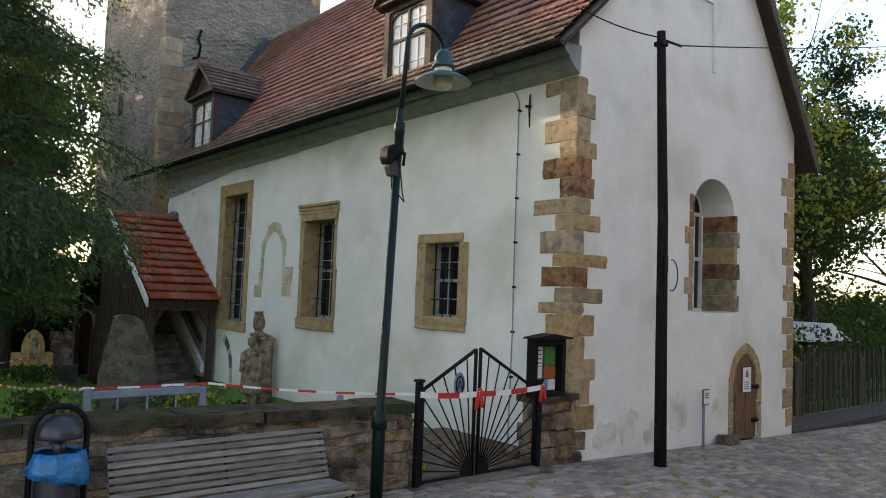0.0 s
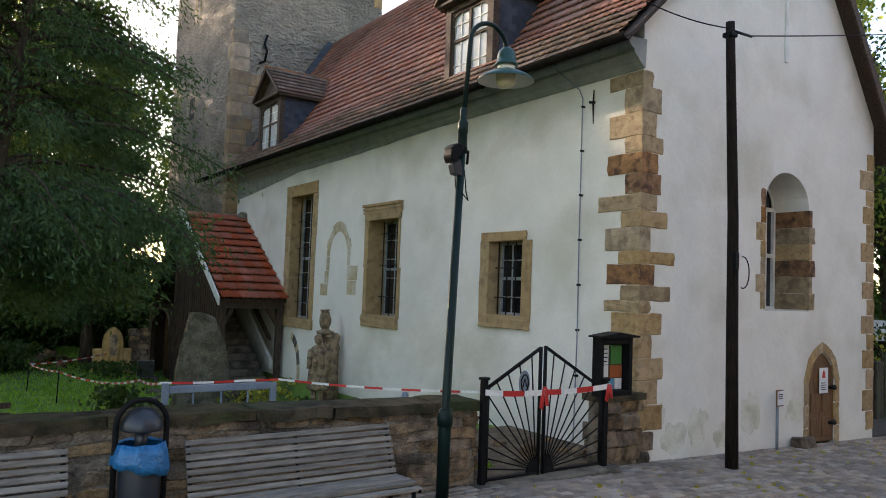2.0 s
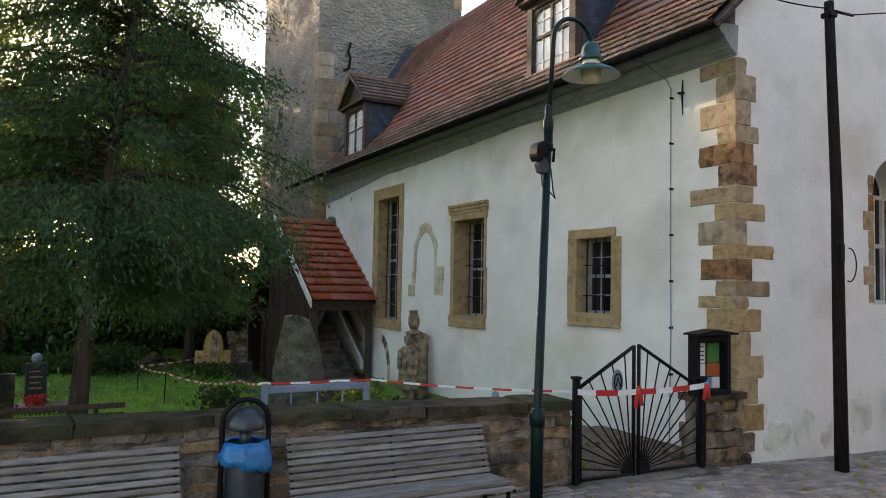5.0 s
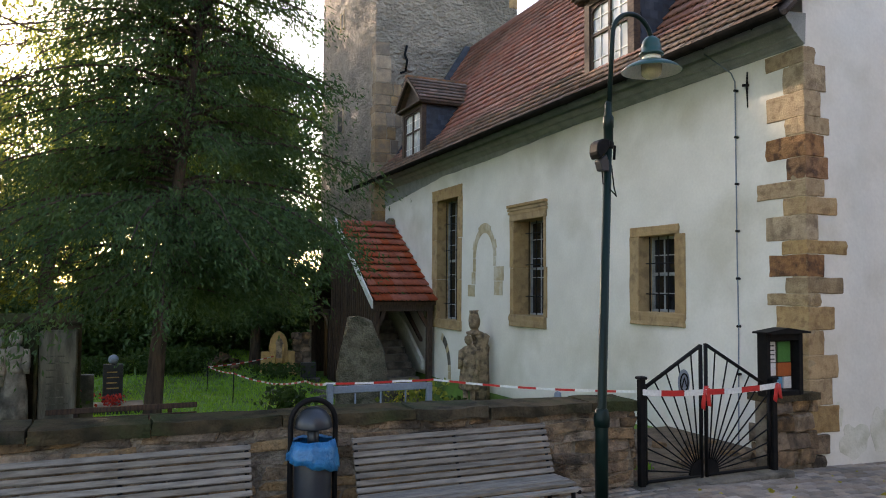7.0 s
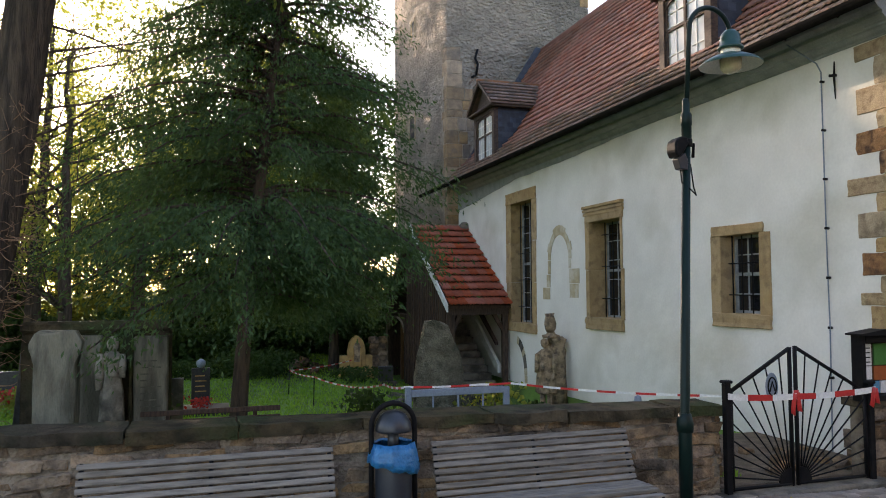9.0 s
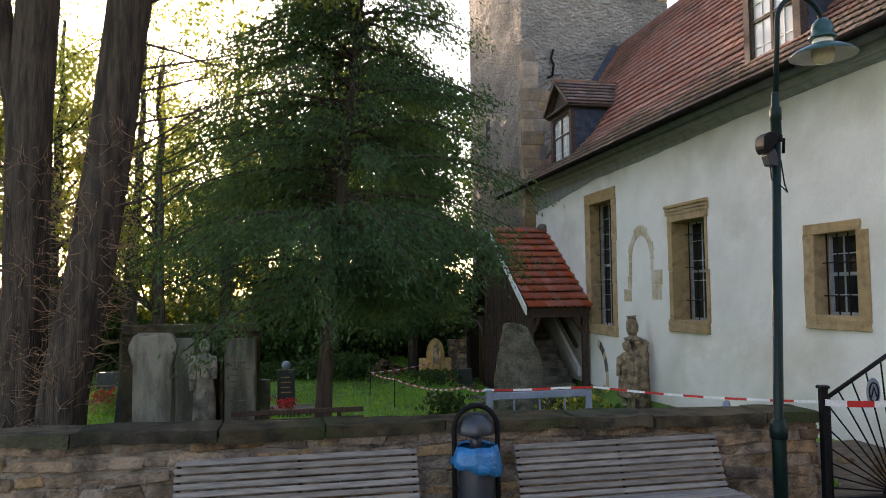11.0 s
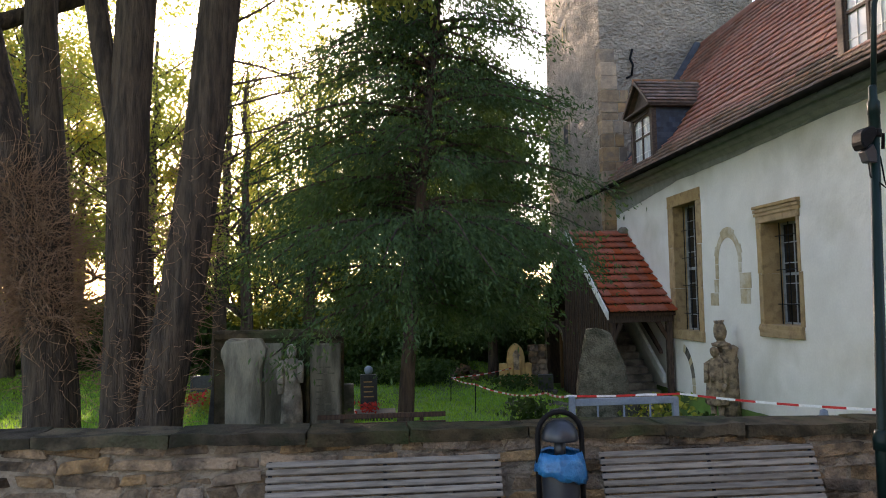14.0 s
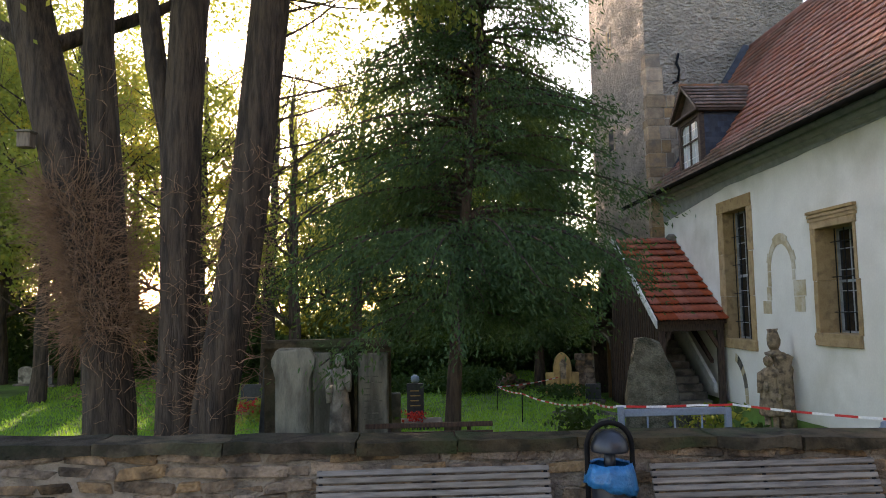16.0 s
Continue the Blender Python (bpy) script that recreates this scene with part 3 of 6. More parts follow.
conifer("conifer_tree", "dark green feathery conifer with a thin trunk on the lawn", (-0.74, 9.3, -0.14), 9.6, 3.15, 2.1, 5, 255, 640, 0.08, 0.12, (0.95, 0.1))
conifer("conifer_tree", "tall dark conifer standing behind the porch", (2.6, 21.6, -0.48), 9.5, 2.1, 1.6, 8, 170, 420, 0.15, 0.16, (0.1, 0))

# three old trunks close together
def old_trunk(label, at, path, r, seed, twigs, low=0.4, high=5.5, reach=1.0):
    rng, nr = random.Random(seed), np.random.default_rng(seed)
    t = thing("old_tree", label, "tree", at, 0, "old trunks by the wall")
    bm = bmesh.new()
    pts = [Vector(p) for p in path]
    fine = []
    for p, q in zip(pts, pts[1:]):
        fine += [p.lerp(q, s / 4) for s in range(4)]
    fine.append(pts[-1])
    n = len(fine)
    rad = [r * (1.0 - 0.12 * i / n + 0.25 * math.exp(-i * 0.9)) for i in range(n)]
    sides = 20
    rings = []
    for i, p in enumerate(fine):
        ring = []
        for s in range(sides):
            a = 2 * math.pi * s / sides
            w = 1 + 0.14 * noise.noise((math.cos(a) * 2.2 + seed, math.sin(a) * 2.2, p.z * 0.25)) + 0.06 * math.sin(a * 5 + p.z * 0.5 + seed)
            ring.append(bm.verts.new(p + Vector((math.cos(a), math.sin(a), 0)) * rad[i] * w))
        rings.append(ring)
    for r0, r1 in zip(rings, rings[1:]):
        for s in range(sides):
            bm.faces.new((r0[s], r0[(s + 1) % sides], r1[(s + 1) % sides], r1[s])).smooth = True
    part("trunk", bm, BARK, t)
    bm, tips = bmesh.new(), []
    for i in range(6):
        a = rng.uniform(0, 6.28)
        limb(bm, fine[-1 - rng.randint(0, 3)], Vector((math.cos(a), math.sin(a), 0.7)).normalized(), 3.2, r * 0.4, 2, rng, tips)
    part("branchwork", bm, BARK, t)
    cl = np.array([[*p] for p, _ in tips])
    k = nr.integers(0, len(cl), 9000)
    c = new("crown", leaf_mesh("crown", cl[k] + nr.normal(size=(9000, 3)) * 0.55, nr.normal(size=(9000, 3)) + np.array([0, 0, -0.5]), 0.12, 0.035, BACKLEAF, nr))
    c.parent = t
    bm = bmesh.new()
    for i in range(twigs):
        zz = low + (high - low) * rng.random()
        j = min(range(n), key=lambda c: abs(fine[c].z - zz))
        p = Vector((fine[j].x, fine[j].y, zz))
        for _ in range(4):
            a = rng.uniform(0, 6.28)
            d = Vector((math.cos(a), math.sin(a), rng.uniform(-0.3, 0.5))).normalized()
            q = p + d * (r * 0.6)
            line = [q]
            for _ in range(4):
                d = (d + Vector([rng.uniform(-0.7, 0.7) for _ in range(3)])).normalized()
                q = q + d * rng.uniform(0.06, 0.22) * reach
                line.append(q)
            add_tube(bm, line, [0.005, 0.0045, 0.004, 0.003, 0.002], 3, False)
    part("brushwood", bm, TWIG, t, "dry bare shoots on the trunk")["kind"] = "stuff"
    return t


old_trunk("thick rough-barked trunk leaning aside, bare shoots", (-5.38, 9.0, -0.15), [(0, 0, -0.3), (-0.02, 0, 1), (-0.12, 0, 2.2), (-0.62, 0, 4.1), (-1.0, 0.1, 5.4), (-1.6, 0.2, 8)], 0.33, 11, 800, 1.9, 4.0, 1.25)
old_trunk("straight rough-barked old tree trunk beside the wall", (-4.36, 8.5, -0.12), [(0, 0, -0.3), (0.02, 0, 1), (0.05, 0, 2.5), (0.07, 0, 4.5), (0.16, 0, 6.2), (0.3, 0.2, 8.5)], 0.265, 12, 70, 0.6, 4.0, 0.7)
leaning = old_trunk("rough-barked trunk leaning over, shoots at the base", (-3.92, 8.3, -0.12), [(0, 0, -0.3), (0.12, 0, 1), (0.40, 0, 2.6), (0.62, 0, 4.2), (0.84, 0, 6.2), (1.05, 0.1, 8.5)], 0.275, 13, 110, 0.6, 4.4, 0.8)
old_trunk("upright second stem of the old leaning tree", (-5.35, 9.05, -0.15), [(-0.05, 0, 0), (-0.03, 0, 1), (-0.05, 0, 2.6), (-0.16, 0, 4.2), (-0.3, 0, 6), (-0.4, 0.2, 8)], 0.22, 14, 60)
old_trunk("slanting side stem of the straight old tree", (-4.38, 8.55, -0.12), [(0.0, 0, 3.6), (-0.08, 0, 4.6), (-0.28, 0, 5.6), (-0.45, 0.1, 6.6), (-0.7, 0.2, 8.5)], 0.15, 15, 10)
# bare twigs against the sky, and a leafy spray that hangs from the leaning tree
rng, nr = random.Random(51), np.random.default_rng(51)
bm, tips = bmesh.new(), []
for zz in (3.3, 3.9, 4.3, 4.7, 5.0, 5.4, 5.8, 6.2, 6.6):
    limb(bm, Vector((0.45 + 0.1 * (zz - 2.6), 0, zz)), Vector((1.0, rng.uniform(-0.3, 0.4), rng.uniform(-0.25, 0.3))).normalized(), rng.uniform(1.0, 1.5), 0.022, 3, rng, tips, 5)
part("bare_branchwork", bm, BARK, leaning, "fine bare twigs")["kind"] = "stuff"
bm = bmesh.new()
spray = [Vector((0.95, 0, 7.3)), Vector((1.6, -0.4, 6.9)), Vector((2.4, -0.7, 6.35)), Vector((3.3, -0.8, 6.0))]
add_tube(bm, spray, [0.03, 0.022, 0.014, 0.006], 6, False)
pts = []
for i in range(70):
    w = rng.uniform(0.6, 2.99)
    p = spray[int(w)].lerp(spray[int(w) + 1], w - int(w)) + Vector((rng.uniform(-0.2, 0.2), rng.uniform(-0.3, 0.3), rng.uniform(-0.05, 0.2)))
    q = p + Vector((rng.uniform(-0.2, 0.2), rng.uniform(-0.2, 0.2), -rng.uniform(0.2, 0.5)))
    add_tube(bm, [p, p.lerp(q, 0.5) + Vector((0.03, 0, 0.02)), q], [0.005, 0.004, 0.002], 3, False)
    pts += [p.lerp(q, rng.random()) + Vector([rng.uniform(-0.05, 0.05) for _ in range(3)]) for _ in range(22)]
part("overhanging_branch", bm, BARK, leaning)
pts = np.array([[*p] for p in pts])
ob = new("hanging_leaves", leaf_mesh("hanging_leaves", pts, nr.normal(size=pts.shape) + np.array([0, 0, -1.2]), 0.10, 0.026, BACKLEAF, nr))
ob.parent = leaning

# woodland round the churchyard
kinds = [broadleaf("woodland_tree", "broadleaf tree with sunlit yellow-green foliage", (-8, 28, -0.5), 10, 3.6, 0.22, 21, BACKLEAF, 13000, 0.13, 0.2, (0.6, 0.3), "woodland behind the churchyard"),
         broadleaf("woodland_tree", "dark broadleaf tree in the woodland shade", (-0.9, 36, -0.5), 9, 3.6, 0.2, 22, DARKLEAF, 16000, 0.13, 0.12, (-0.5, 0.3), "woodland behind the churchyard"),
         broadleaf("woodland_tree", "broadleaf tree with thinning golden foliage", (-12, 26, -0.5), 11.5, 3.6, 0.24, 23, GOLDLEAF, 8000, 0.13, 0.3, (0.2, -0.5), "woodland behind the churchyard"),
         broadleaf("woodland_tree", "slender tree with fine bare branches and few leaves", (-6.2, 23.5, -0.5), 13.5, 3.6, 0.26, 24, BACKLEAF, 5500, 0.11, 0.2, (0.3, 0.4), "woodland behind the churchyard")]
rng = random.Random(4)
# copies at x 0.6 to 4.6, y 31 to 33 are added to block the sun
for x, y, k, s in [(-13.5, 31, 0, 1.35), (-20, 33, 0, 1.6), (-24, 36, 1, 1.7), (-2.6, 30.5, 0, 0.85), (-5.4, 31, 0, 0.62), (-6.8, 35, 1, 0.85), (-4.4, 36, 0, 0.85), (-9.0, 36, 0, 0.8), (0.2, 29.5, 0, 0.85), (-14, 26, 0, 1.15), (-11.4, 33, 2, 1.0), (-27, 31, 0, 1.6),
                   (-17, 27, 0, 1.4), (-22, 30, 0, 1.5), (-27, 26, 1, 1.4), (-20, 20, 0, 1.25), (-31, 34, 0, 1.5), (-12.5, 21, 3, 0.9), (-15.5, 17, 0, 1.0), (-24, 21, 1, 1.3), (-18, 36, 0, 1.5),
                   (0.6, 32, 1, 1.4), (2.6, 31, 1, 1.45), (4.6, 33, 1, 1.4), (-3.6, 26.5, 3, 1.05), (-9.2, 26, 3, 1.15), (-7.6, 20.5, 3, 0.8), (-1.6, 30, 3, 1.1), (-12.2, 24, 3, 1.1), (-4.8, 21, 3, 0.85), (-10.5, 30, 3, 1.3), (-7, 33, 3, 1.25),
                   (17, 12, 0, 1.2), (20.5, 18, 2, 1.3), (17, 21, 1, 1.3), (24, 12.5, 1, 1.2), (26, 22, 0, 1.6), (22.5, 9, 2, 1.1), (30, 15, 1, 1.4), (31, 25, 2, 1.5), (14, 32, 0, 1.3), (36, 11, 1, 1.4), (18.5, 14.5, 0, 1.3), (22, 14.5, 1, 1.4), (27, 17, 0, 1.6), (15.8, 16, 1, 1.15), (33, 19, 1, 1.6)]:
    copy_thing(kinds[k], pose(x, y, -0.5, 0, 0, rng.uniform(0, 360)) @ Matrix.Scale(s, 4))


def hedge(name, label, x0, x1, y0, y1, h, seed, count, size, leaf):
    nr = np.random.default_rng(seed)
    x, y = nr.uniform(x0, x1, count), nr.uniform(y0, y1, count)
    top = h * (0.75 + 0.25 * np.sin(x * 1.3 + seed) * np.cos(x * 0.47 + y))
    z = yard(0, (y0 + y1) / 2) - 0.6 + (top + 0.6) * nr.uniform(0, 1, count) ** 0.9
    pt = np.stack([x, y, z], 1)
    return tagged(new(name, leaf_mesh(name, pt, nr.normal(size=(count, 3)), size, size * 0.4, leaf, nr)), label, "hedge", kind="stuff")


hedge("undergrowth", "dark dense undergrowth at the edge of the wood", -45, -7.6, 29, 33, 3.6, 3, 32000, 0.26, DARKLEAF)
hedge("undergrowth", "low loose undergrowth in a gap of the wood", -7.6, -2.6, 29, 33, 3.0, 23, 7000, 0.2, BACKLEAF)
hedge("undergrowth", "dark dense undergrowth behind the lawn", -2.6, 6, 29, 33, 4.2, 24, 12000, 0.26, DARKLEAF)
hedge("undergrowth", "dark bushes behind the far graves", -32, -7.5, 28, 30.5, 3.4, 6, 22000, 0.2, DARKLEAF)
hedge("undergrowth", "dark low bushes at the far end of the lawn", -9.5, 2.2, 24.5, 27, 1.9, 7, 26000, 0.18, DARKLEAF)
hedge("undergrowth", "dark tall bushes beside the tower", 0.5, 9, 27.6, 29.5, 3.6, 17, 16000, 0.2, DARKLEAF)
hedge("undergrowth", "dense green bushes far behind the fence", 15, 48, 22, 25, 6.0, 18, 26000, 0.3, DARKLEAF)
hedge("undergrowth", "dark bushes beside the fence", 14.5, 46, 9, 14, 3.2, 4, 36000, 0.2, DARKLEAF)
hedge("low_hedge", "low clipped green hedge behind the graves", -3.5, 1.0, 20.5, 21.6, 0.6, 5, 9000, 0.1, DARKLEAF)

# lawn blades
nr = np.random.default_rng(9)
n = 70000
x, y = nr.uniform(-14, 4.4, n), 5.4 + nr.uniform(0, 1, n) ** 1.3 * 22
pt = np.stack([x, y, [ground_z(a, b) for a, b in zip(x, y)]], 1)
ax = nr.normal(size=(n, 3)) * 0.35 + np.array([0, 0, 1.0])
tagged(new("lawn_grass", leaf_mesh("lawn_grass", pt, ax, 0.085, 0.012, BLADE, nr)), "short green lawn grass", "grass", kind="stuff")

# ---- stonework of the church ----
rng = random.Random(31)
MORTAR_PALE = mat("pale_mortar", (0.40, 0.31, 0.19), (0.30, 0.23, 0.14), 8, 50, 0.95, 0.6, 0.02)


def quoin(parent, x0, x1, y0, y1, z0, z1, material=None, name="stone"):
    bm = box(x0, x1, y0, y1, z0, z1)
    if min(x1 - x0, y1 - y0, z1 - z0) > 0.09:
        bmesh.ops.subdivide_edges(bm, edges=bm.edges, cuts=2, use_grid_fill=True)
        for v in bm.verts:
            v.co += Vector([rng.uniform(-0.006, 0.006) for _ in range(3)])
    bmesh.ops.bevel(bm, geom=[e for e in bm.edges if len(e.link_faces) == 2 and e.calc_face_angle(0) > 0.8], offset=min(0.009, (z1 - z0) * 0.1), segments=1, affect="EDGES", profile=0.5)
    return part(name, bm, material or SANDSTONE, parent)


part('quoin_mortar', box(XW - 0.008, XW + 0.175, YG - 0.008, YG + 0.2, 0.381, 4.97), MORTAR_PALE, gable)
COURSES = [  # height of the course, length on the long wall, length on the gable
    (0.321, 0.20, 0.482), (0.311, 0.41, 0.385), (0.28, 0.25, 0.485), (0.29, 0.43, 0.251), (0.281, 0.448, 0.436), (0.15, 0.582, 0.214),
    (0.201, 0.303, 0.60), (0.27, 0.545, 0.282), (0.17, 0.355, 0.672), (0.301, 0.592, 0.194), (0.22, 0.321, 0.513), (0.21, 0.719, 0.30),
    (0.271, 0.261, 0.379), (0.27, 0.567, 0.314), (0.211, 0.277, 0.407), (0.31, 0.552, 0.268), (0.331, 0.294, 0.367), (0.20, 0.564, 0.18)]
z = 0.381
for k, (h, ly, gxx) in enumerate(COURSES):
    quoin(gable, XW - 0.014, XW + gxx, YG - 0.014, YG + ly, z + 0.003, z + h - 0.003, RUSTSTONE if k in (7, 12, 13) else WORNSTONE if k in (5, 6, 9, 16) else SANDSTONE)
    z += h
z, k = -0.05, 0
while z < 4.5:
    h = rng.uniform(0.24, 0.36)
    quoin(gable, XE - (0.42 if k % 2 else 0.24) * rng.uniform(0.85, 1.15), XE + 0.012, YG - 0.012, YG + 0.3, z + 0.006, z + h - 0.006)
    z += h
    k += 1
# rough plinth where the pier meets the corner
for i in range(8):
    zz = -0.1 + (i % 2) * 0.24
    quoin(gable, XW - 0.02 - 0.05 * (i % 2), XW + rng.uniform(0.1, 0.32), YG - 0.02 + 0.22 * (i // 2) - 0.04 * (i // 2 == 0), YG + 0.22 * (i // 2 + 1) - 0.02, zz + 0.01, zz + 0.23, RUBBLE)


def surround(win, n_jamb, depth, set_back=0.0):
    (y0, y1, z0, z1), (a, b, c, d) = win
    pr, deep = XW - 0.018, XW + depth + 0.02
    n = n_jamb
    for i in range(n):
        p, q = c + (d - c) * i / n, c + (d - c) * (i + 1) / n
        quoin(long_wall, pr, deep, y0 + rng.uniform(-0.02, 0.03), a + 0.014, p + 0.001, q - 0.004, REVEAL, "jamb_stone")
        quoin(long_wall, pr, deep, b - 0.014, y1 + rng.uniform(-0.03, 0.03), p + 0.001, q - 0.001, REVEAL, "jamb_stone")
    quoin(long_wall, pr - 0.01, deep, y0 + set_back, y1, d - 0.012, z1, REVEAL, "lintel")
    quoin(long_wall, pr - 0.025, deep, y0 + 0.01, y1 - 0.01, z0, c + 0.012, REVEAL, "sill_stone")


def leaded_window(win, label, cols, rows, depth):
    a, b, c, d = win[1]
    x = XW + depth
    w = thing("window", label, "window", (x, (a + b) / 2, c), 0, "church windows")
    hw, hh = (b - a) / 2, d - c
    part("pane", box(0.03, 0.045, -hw, hw, 0, hh), DARKGLASS, w)
    bm = bmesh.new()
    for y in (-hw, hw - 0.05):
        add_box(bm, -0.01, 0.05, y, y + 0.05, 0, hh)
    for zz in (0, hh - 0.05, hh * 0.48):
        add_box(bm, -0.008, 0.048, -hw + 0.05, hw - 0.05, zz, zz + 0.05)
    part("window_frame", bm, GREYPAINT, w)
    for i in range(1, cols):
        y = -hw + 2 * hw * i / cols
        part("glazing_bar", box(0.012, 0.03, y - 0.008, y + 0.008, 0, hh), BARPAINT, w, "thin pale glazing bar")
    for j in range(1, rows):
        zz = hh * j / rows
        part("glazing_bar", box(0.014, 0.029, -hw, hw, zz - 0.008, zz + 0.008), BARPAINT, w, "thin pale glazing bar")
    for i in range(4):
        y = -hw + 2 * hw * (i + 0.5) / 4
        part("iron_bar", tube([(-0.12, y, 0), (-0.12, y, hh)], 0.011, 6), BLACK, w)
    for j in range(1, rows + 1, 2):
        zz = hh * (j + 0.2) / (rows + 1)
        part("iron_bar", tube([(-0.12, -hw, zz), (-0.12, hw, zz)], 0.009, 6), BLACK, w)


for win, nj, sh, cols, rows, lab in zip(WINS, (3, 2, 1), DEPTHS, (3, 3, 3), (8, 5, 4),
                                        ("tall barred window with dark glass in a sandstone surround", "barred window under a moulded sandstone lintel", "small barred window with dark glass in sandstone")):
    surround(win, nj, sh, 0.13 if nj == 1 else 0.0)
    leaded_window(win, lab, cols, rows, sh)
# moulding on the lintel of the middle window
for i, (zz, pr) in enumerate(((3.70, 0.075), (3.63, 0.055), (3.56, 0.04))):
    quoin(long_wall, XW - pr, XW + 0.02, 10.74, 12.26, zz, zz + 0.055, REVEAL, "moulding")
# blind arch of dressed stone, flush with the plaster
for side in (-1, 1):
    for i in range(6):
        a0, a1 = math.pi / 2 + side * math.pi / 2 * i / 6, math.pi / 2 + side * math.pi / 2 * (i + 1) / 6
        ri, ro = 0.44, 0.57 + 0.05 * (i in (0, 1, 4))
        poly = [(13.41 - r * math.cos(a), 2.72 + r * math.sin(a) * 1.24) for r, a in ((ri, a0), (ro, a0), (ro, a1), (ri, a1))]
        part("arch_stone", prism(poly, "x", XW - 0.012, XW + 0.05), ARCHSTONE, long_wall)
for y0, y1, z0, z1 in ((13.85, 13.98, 2.40, 2.71), (13.87, 14.05, 2.11, 2.39), (13.90, 14.25, 1.83, 2.10), (12.87, 12.97, 2.51, 2.71), (12.50, 12.94, 2.19, 2.50), (12.55, 12.93, 1.88, 2.18)):
    quoin(long_wall, XW - 0.012, XW + 0.05, y0, y1, z0, z1, ARCHSTONE, "arch_stone")
# quarter of a low blocked arch beside the porch, with the jamb below
for i in range(7):
    a0, a1 = math.radians(75) * i / 7, math.radians(75) * (i + 1) / 7
    poly = [(15.96 - r * math.cos(a), -0.03 + 1.28 * r * math.sin(a)) for r, a in ((0.60, a0), (0.75, a0), (0.75, a1), (0.60, a1))]
    part("arch_stone", prism(poly, "x", XW - 0.014, XW + 0.05), GRAVE if i % 3 else ARCHSTONE, long_wall)
for z0, z1 in ((-0.22, -0.04), (-0.52, -0.24), (-0.79, -0.54)):
    quoin(long_wall, XW - 0.014, XW + 0.05, 15.21, 15.35, z0, z1, ARCHSTONE, "arch_stone")

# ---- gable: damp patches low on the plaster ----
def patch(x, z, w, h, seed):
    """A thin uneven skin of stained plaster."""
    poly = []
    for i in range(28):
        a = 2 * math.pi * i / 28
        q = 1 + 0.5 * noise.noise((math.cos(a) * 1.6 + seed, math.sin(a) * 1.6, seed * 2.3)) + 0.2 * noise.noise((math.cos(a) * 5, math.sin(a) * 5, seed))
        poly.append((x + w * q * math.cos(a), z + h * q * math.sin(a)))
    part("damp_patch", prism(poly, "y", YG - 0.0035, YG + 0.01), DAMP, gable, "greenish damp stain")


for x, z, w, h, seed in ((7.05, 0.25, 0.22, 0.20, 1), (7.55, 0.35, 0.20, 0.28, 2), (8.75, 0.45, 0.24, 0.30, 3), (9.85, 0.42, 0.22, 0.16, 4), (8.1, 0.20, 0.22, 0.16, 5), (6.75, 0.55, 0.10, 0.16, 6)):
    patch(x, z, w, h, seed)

# ---- gable: window, door ----
for i in range(7):
    zz = 1.95 + i * 0.255
    quoin(gable, GW[0] - (0.22 if i % 3 == 1 else 0.1), GW[0] + 0.014, YG - 0.012, YG + 0.55, zz + 0.001, zz + 0.254, (WORNSTONE, SANDSTONE, WORNSTONE, SANDSTONE, SANDSTONE, RUSTSTONE, RUSTSTONE)[i], "jamb_stone")
    if i < 6:
        zz = 1.95 + i * 0.262
        quoin(gable, GW[1] - 0.014, GW[1] + (0.16 if i % 2 == 0 else 0.07), YG - 0.012, YG + 0.6, zz + 0.001, zz + 0.261, (WORNSTONE, WORNSTONE, RUSTSTONE, SANDSTONE, WORNSTONE, RUSTSTONE)[i], "jamb_stone")
w = thing("window", "deep-set arched church window with a white frame", "window", (9.665, YG + 0.58, GW[2]), 0, "church windows")
part("pane", box(-0.61, 0.61, 0.03, 0.05, 0, 2.1), DARKGLASS, w)
bm = bmesh.new()
for x in (-0.61, -0.36, 0.30, 0.55):
    add_box(bm, x, x + 0.06, -0.02, 0.05, 0, 1.62)
for zz in (0, 0.85, 1.60):
    add_box(bm, -0.55, 0.55, -0.018, 0.048, zz, zz + 0.06)
part("window_frame", bm, WHITEWOOD, w, "white painted frame")
bm = bmesh.new()
for r in (0.56, 0.3):
    add_tube(bm, [(-r * math.cos(a), 0.01, 1.66 + r * 0.85 * math.sin(a)) for a in [math.pi * i / 12 for i in range(13)]], 0.022, 5)
part("arched_head", bm, WHITEWOOD, w)

door = thing("door_1", "small pointed-arch brown wooden door in a sandstone frame", "door", (10.69, YG, -0.14), 0, "", "structure")


def pointed(c, half, z0, spring, rise, n=10):
    pts = [(c - half, z0)] + [(c - half + 2 * half * i / (2 * n), arch_z(c - half + 2 * half * i / (2 * n), c, half, spring, rise, 0.6)) for i in range(2 * n + 1)] + [(c + half, z0)]
    return pts


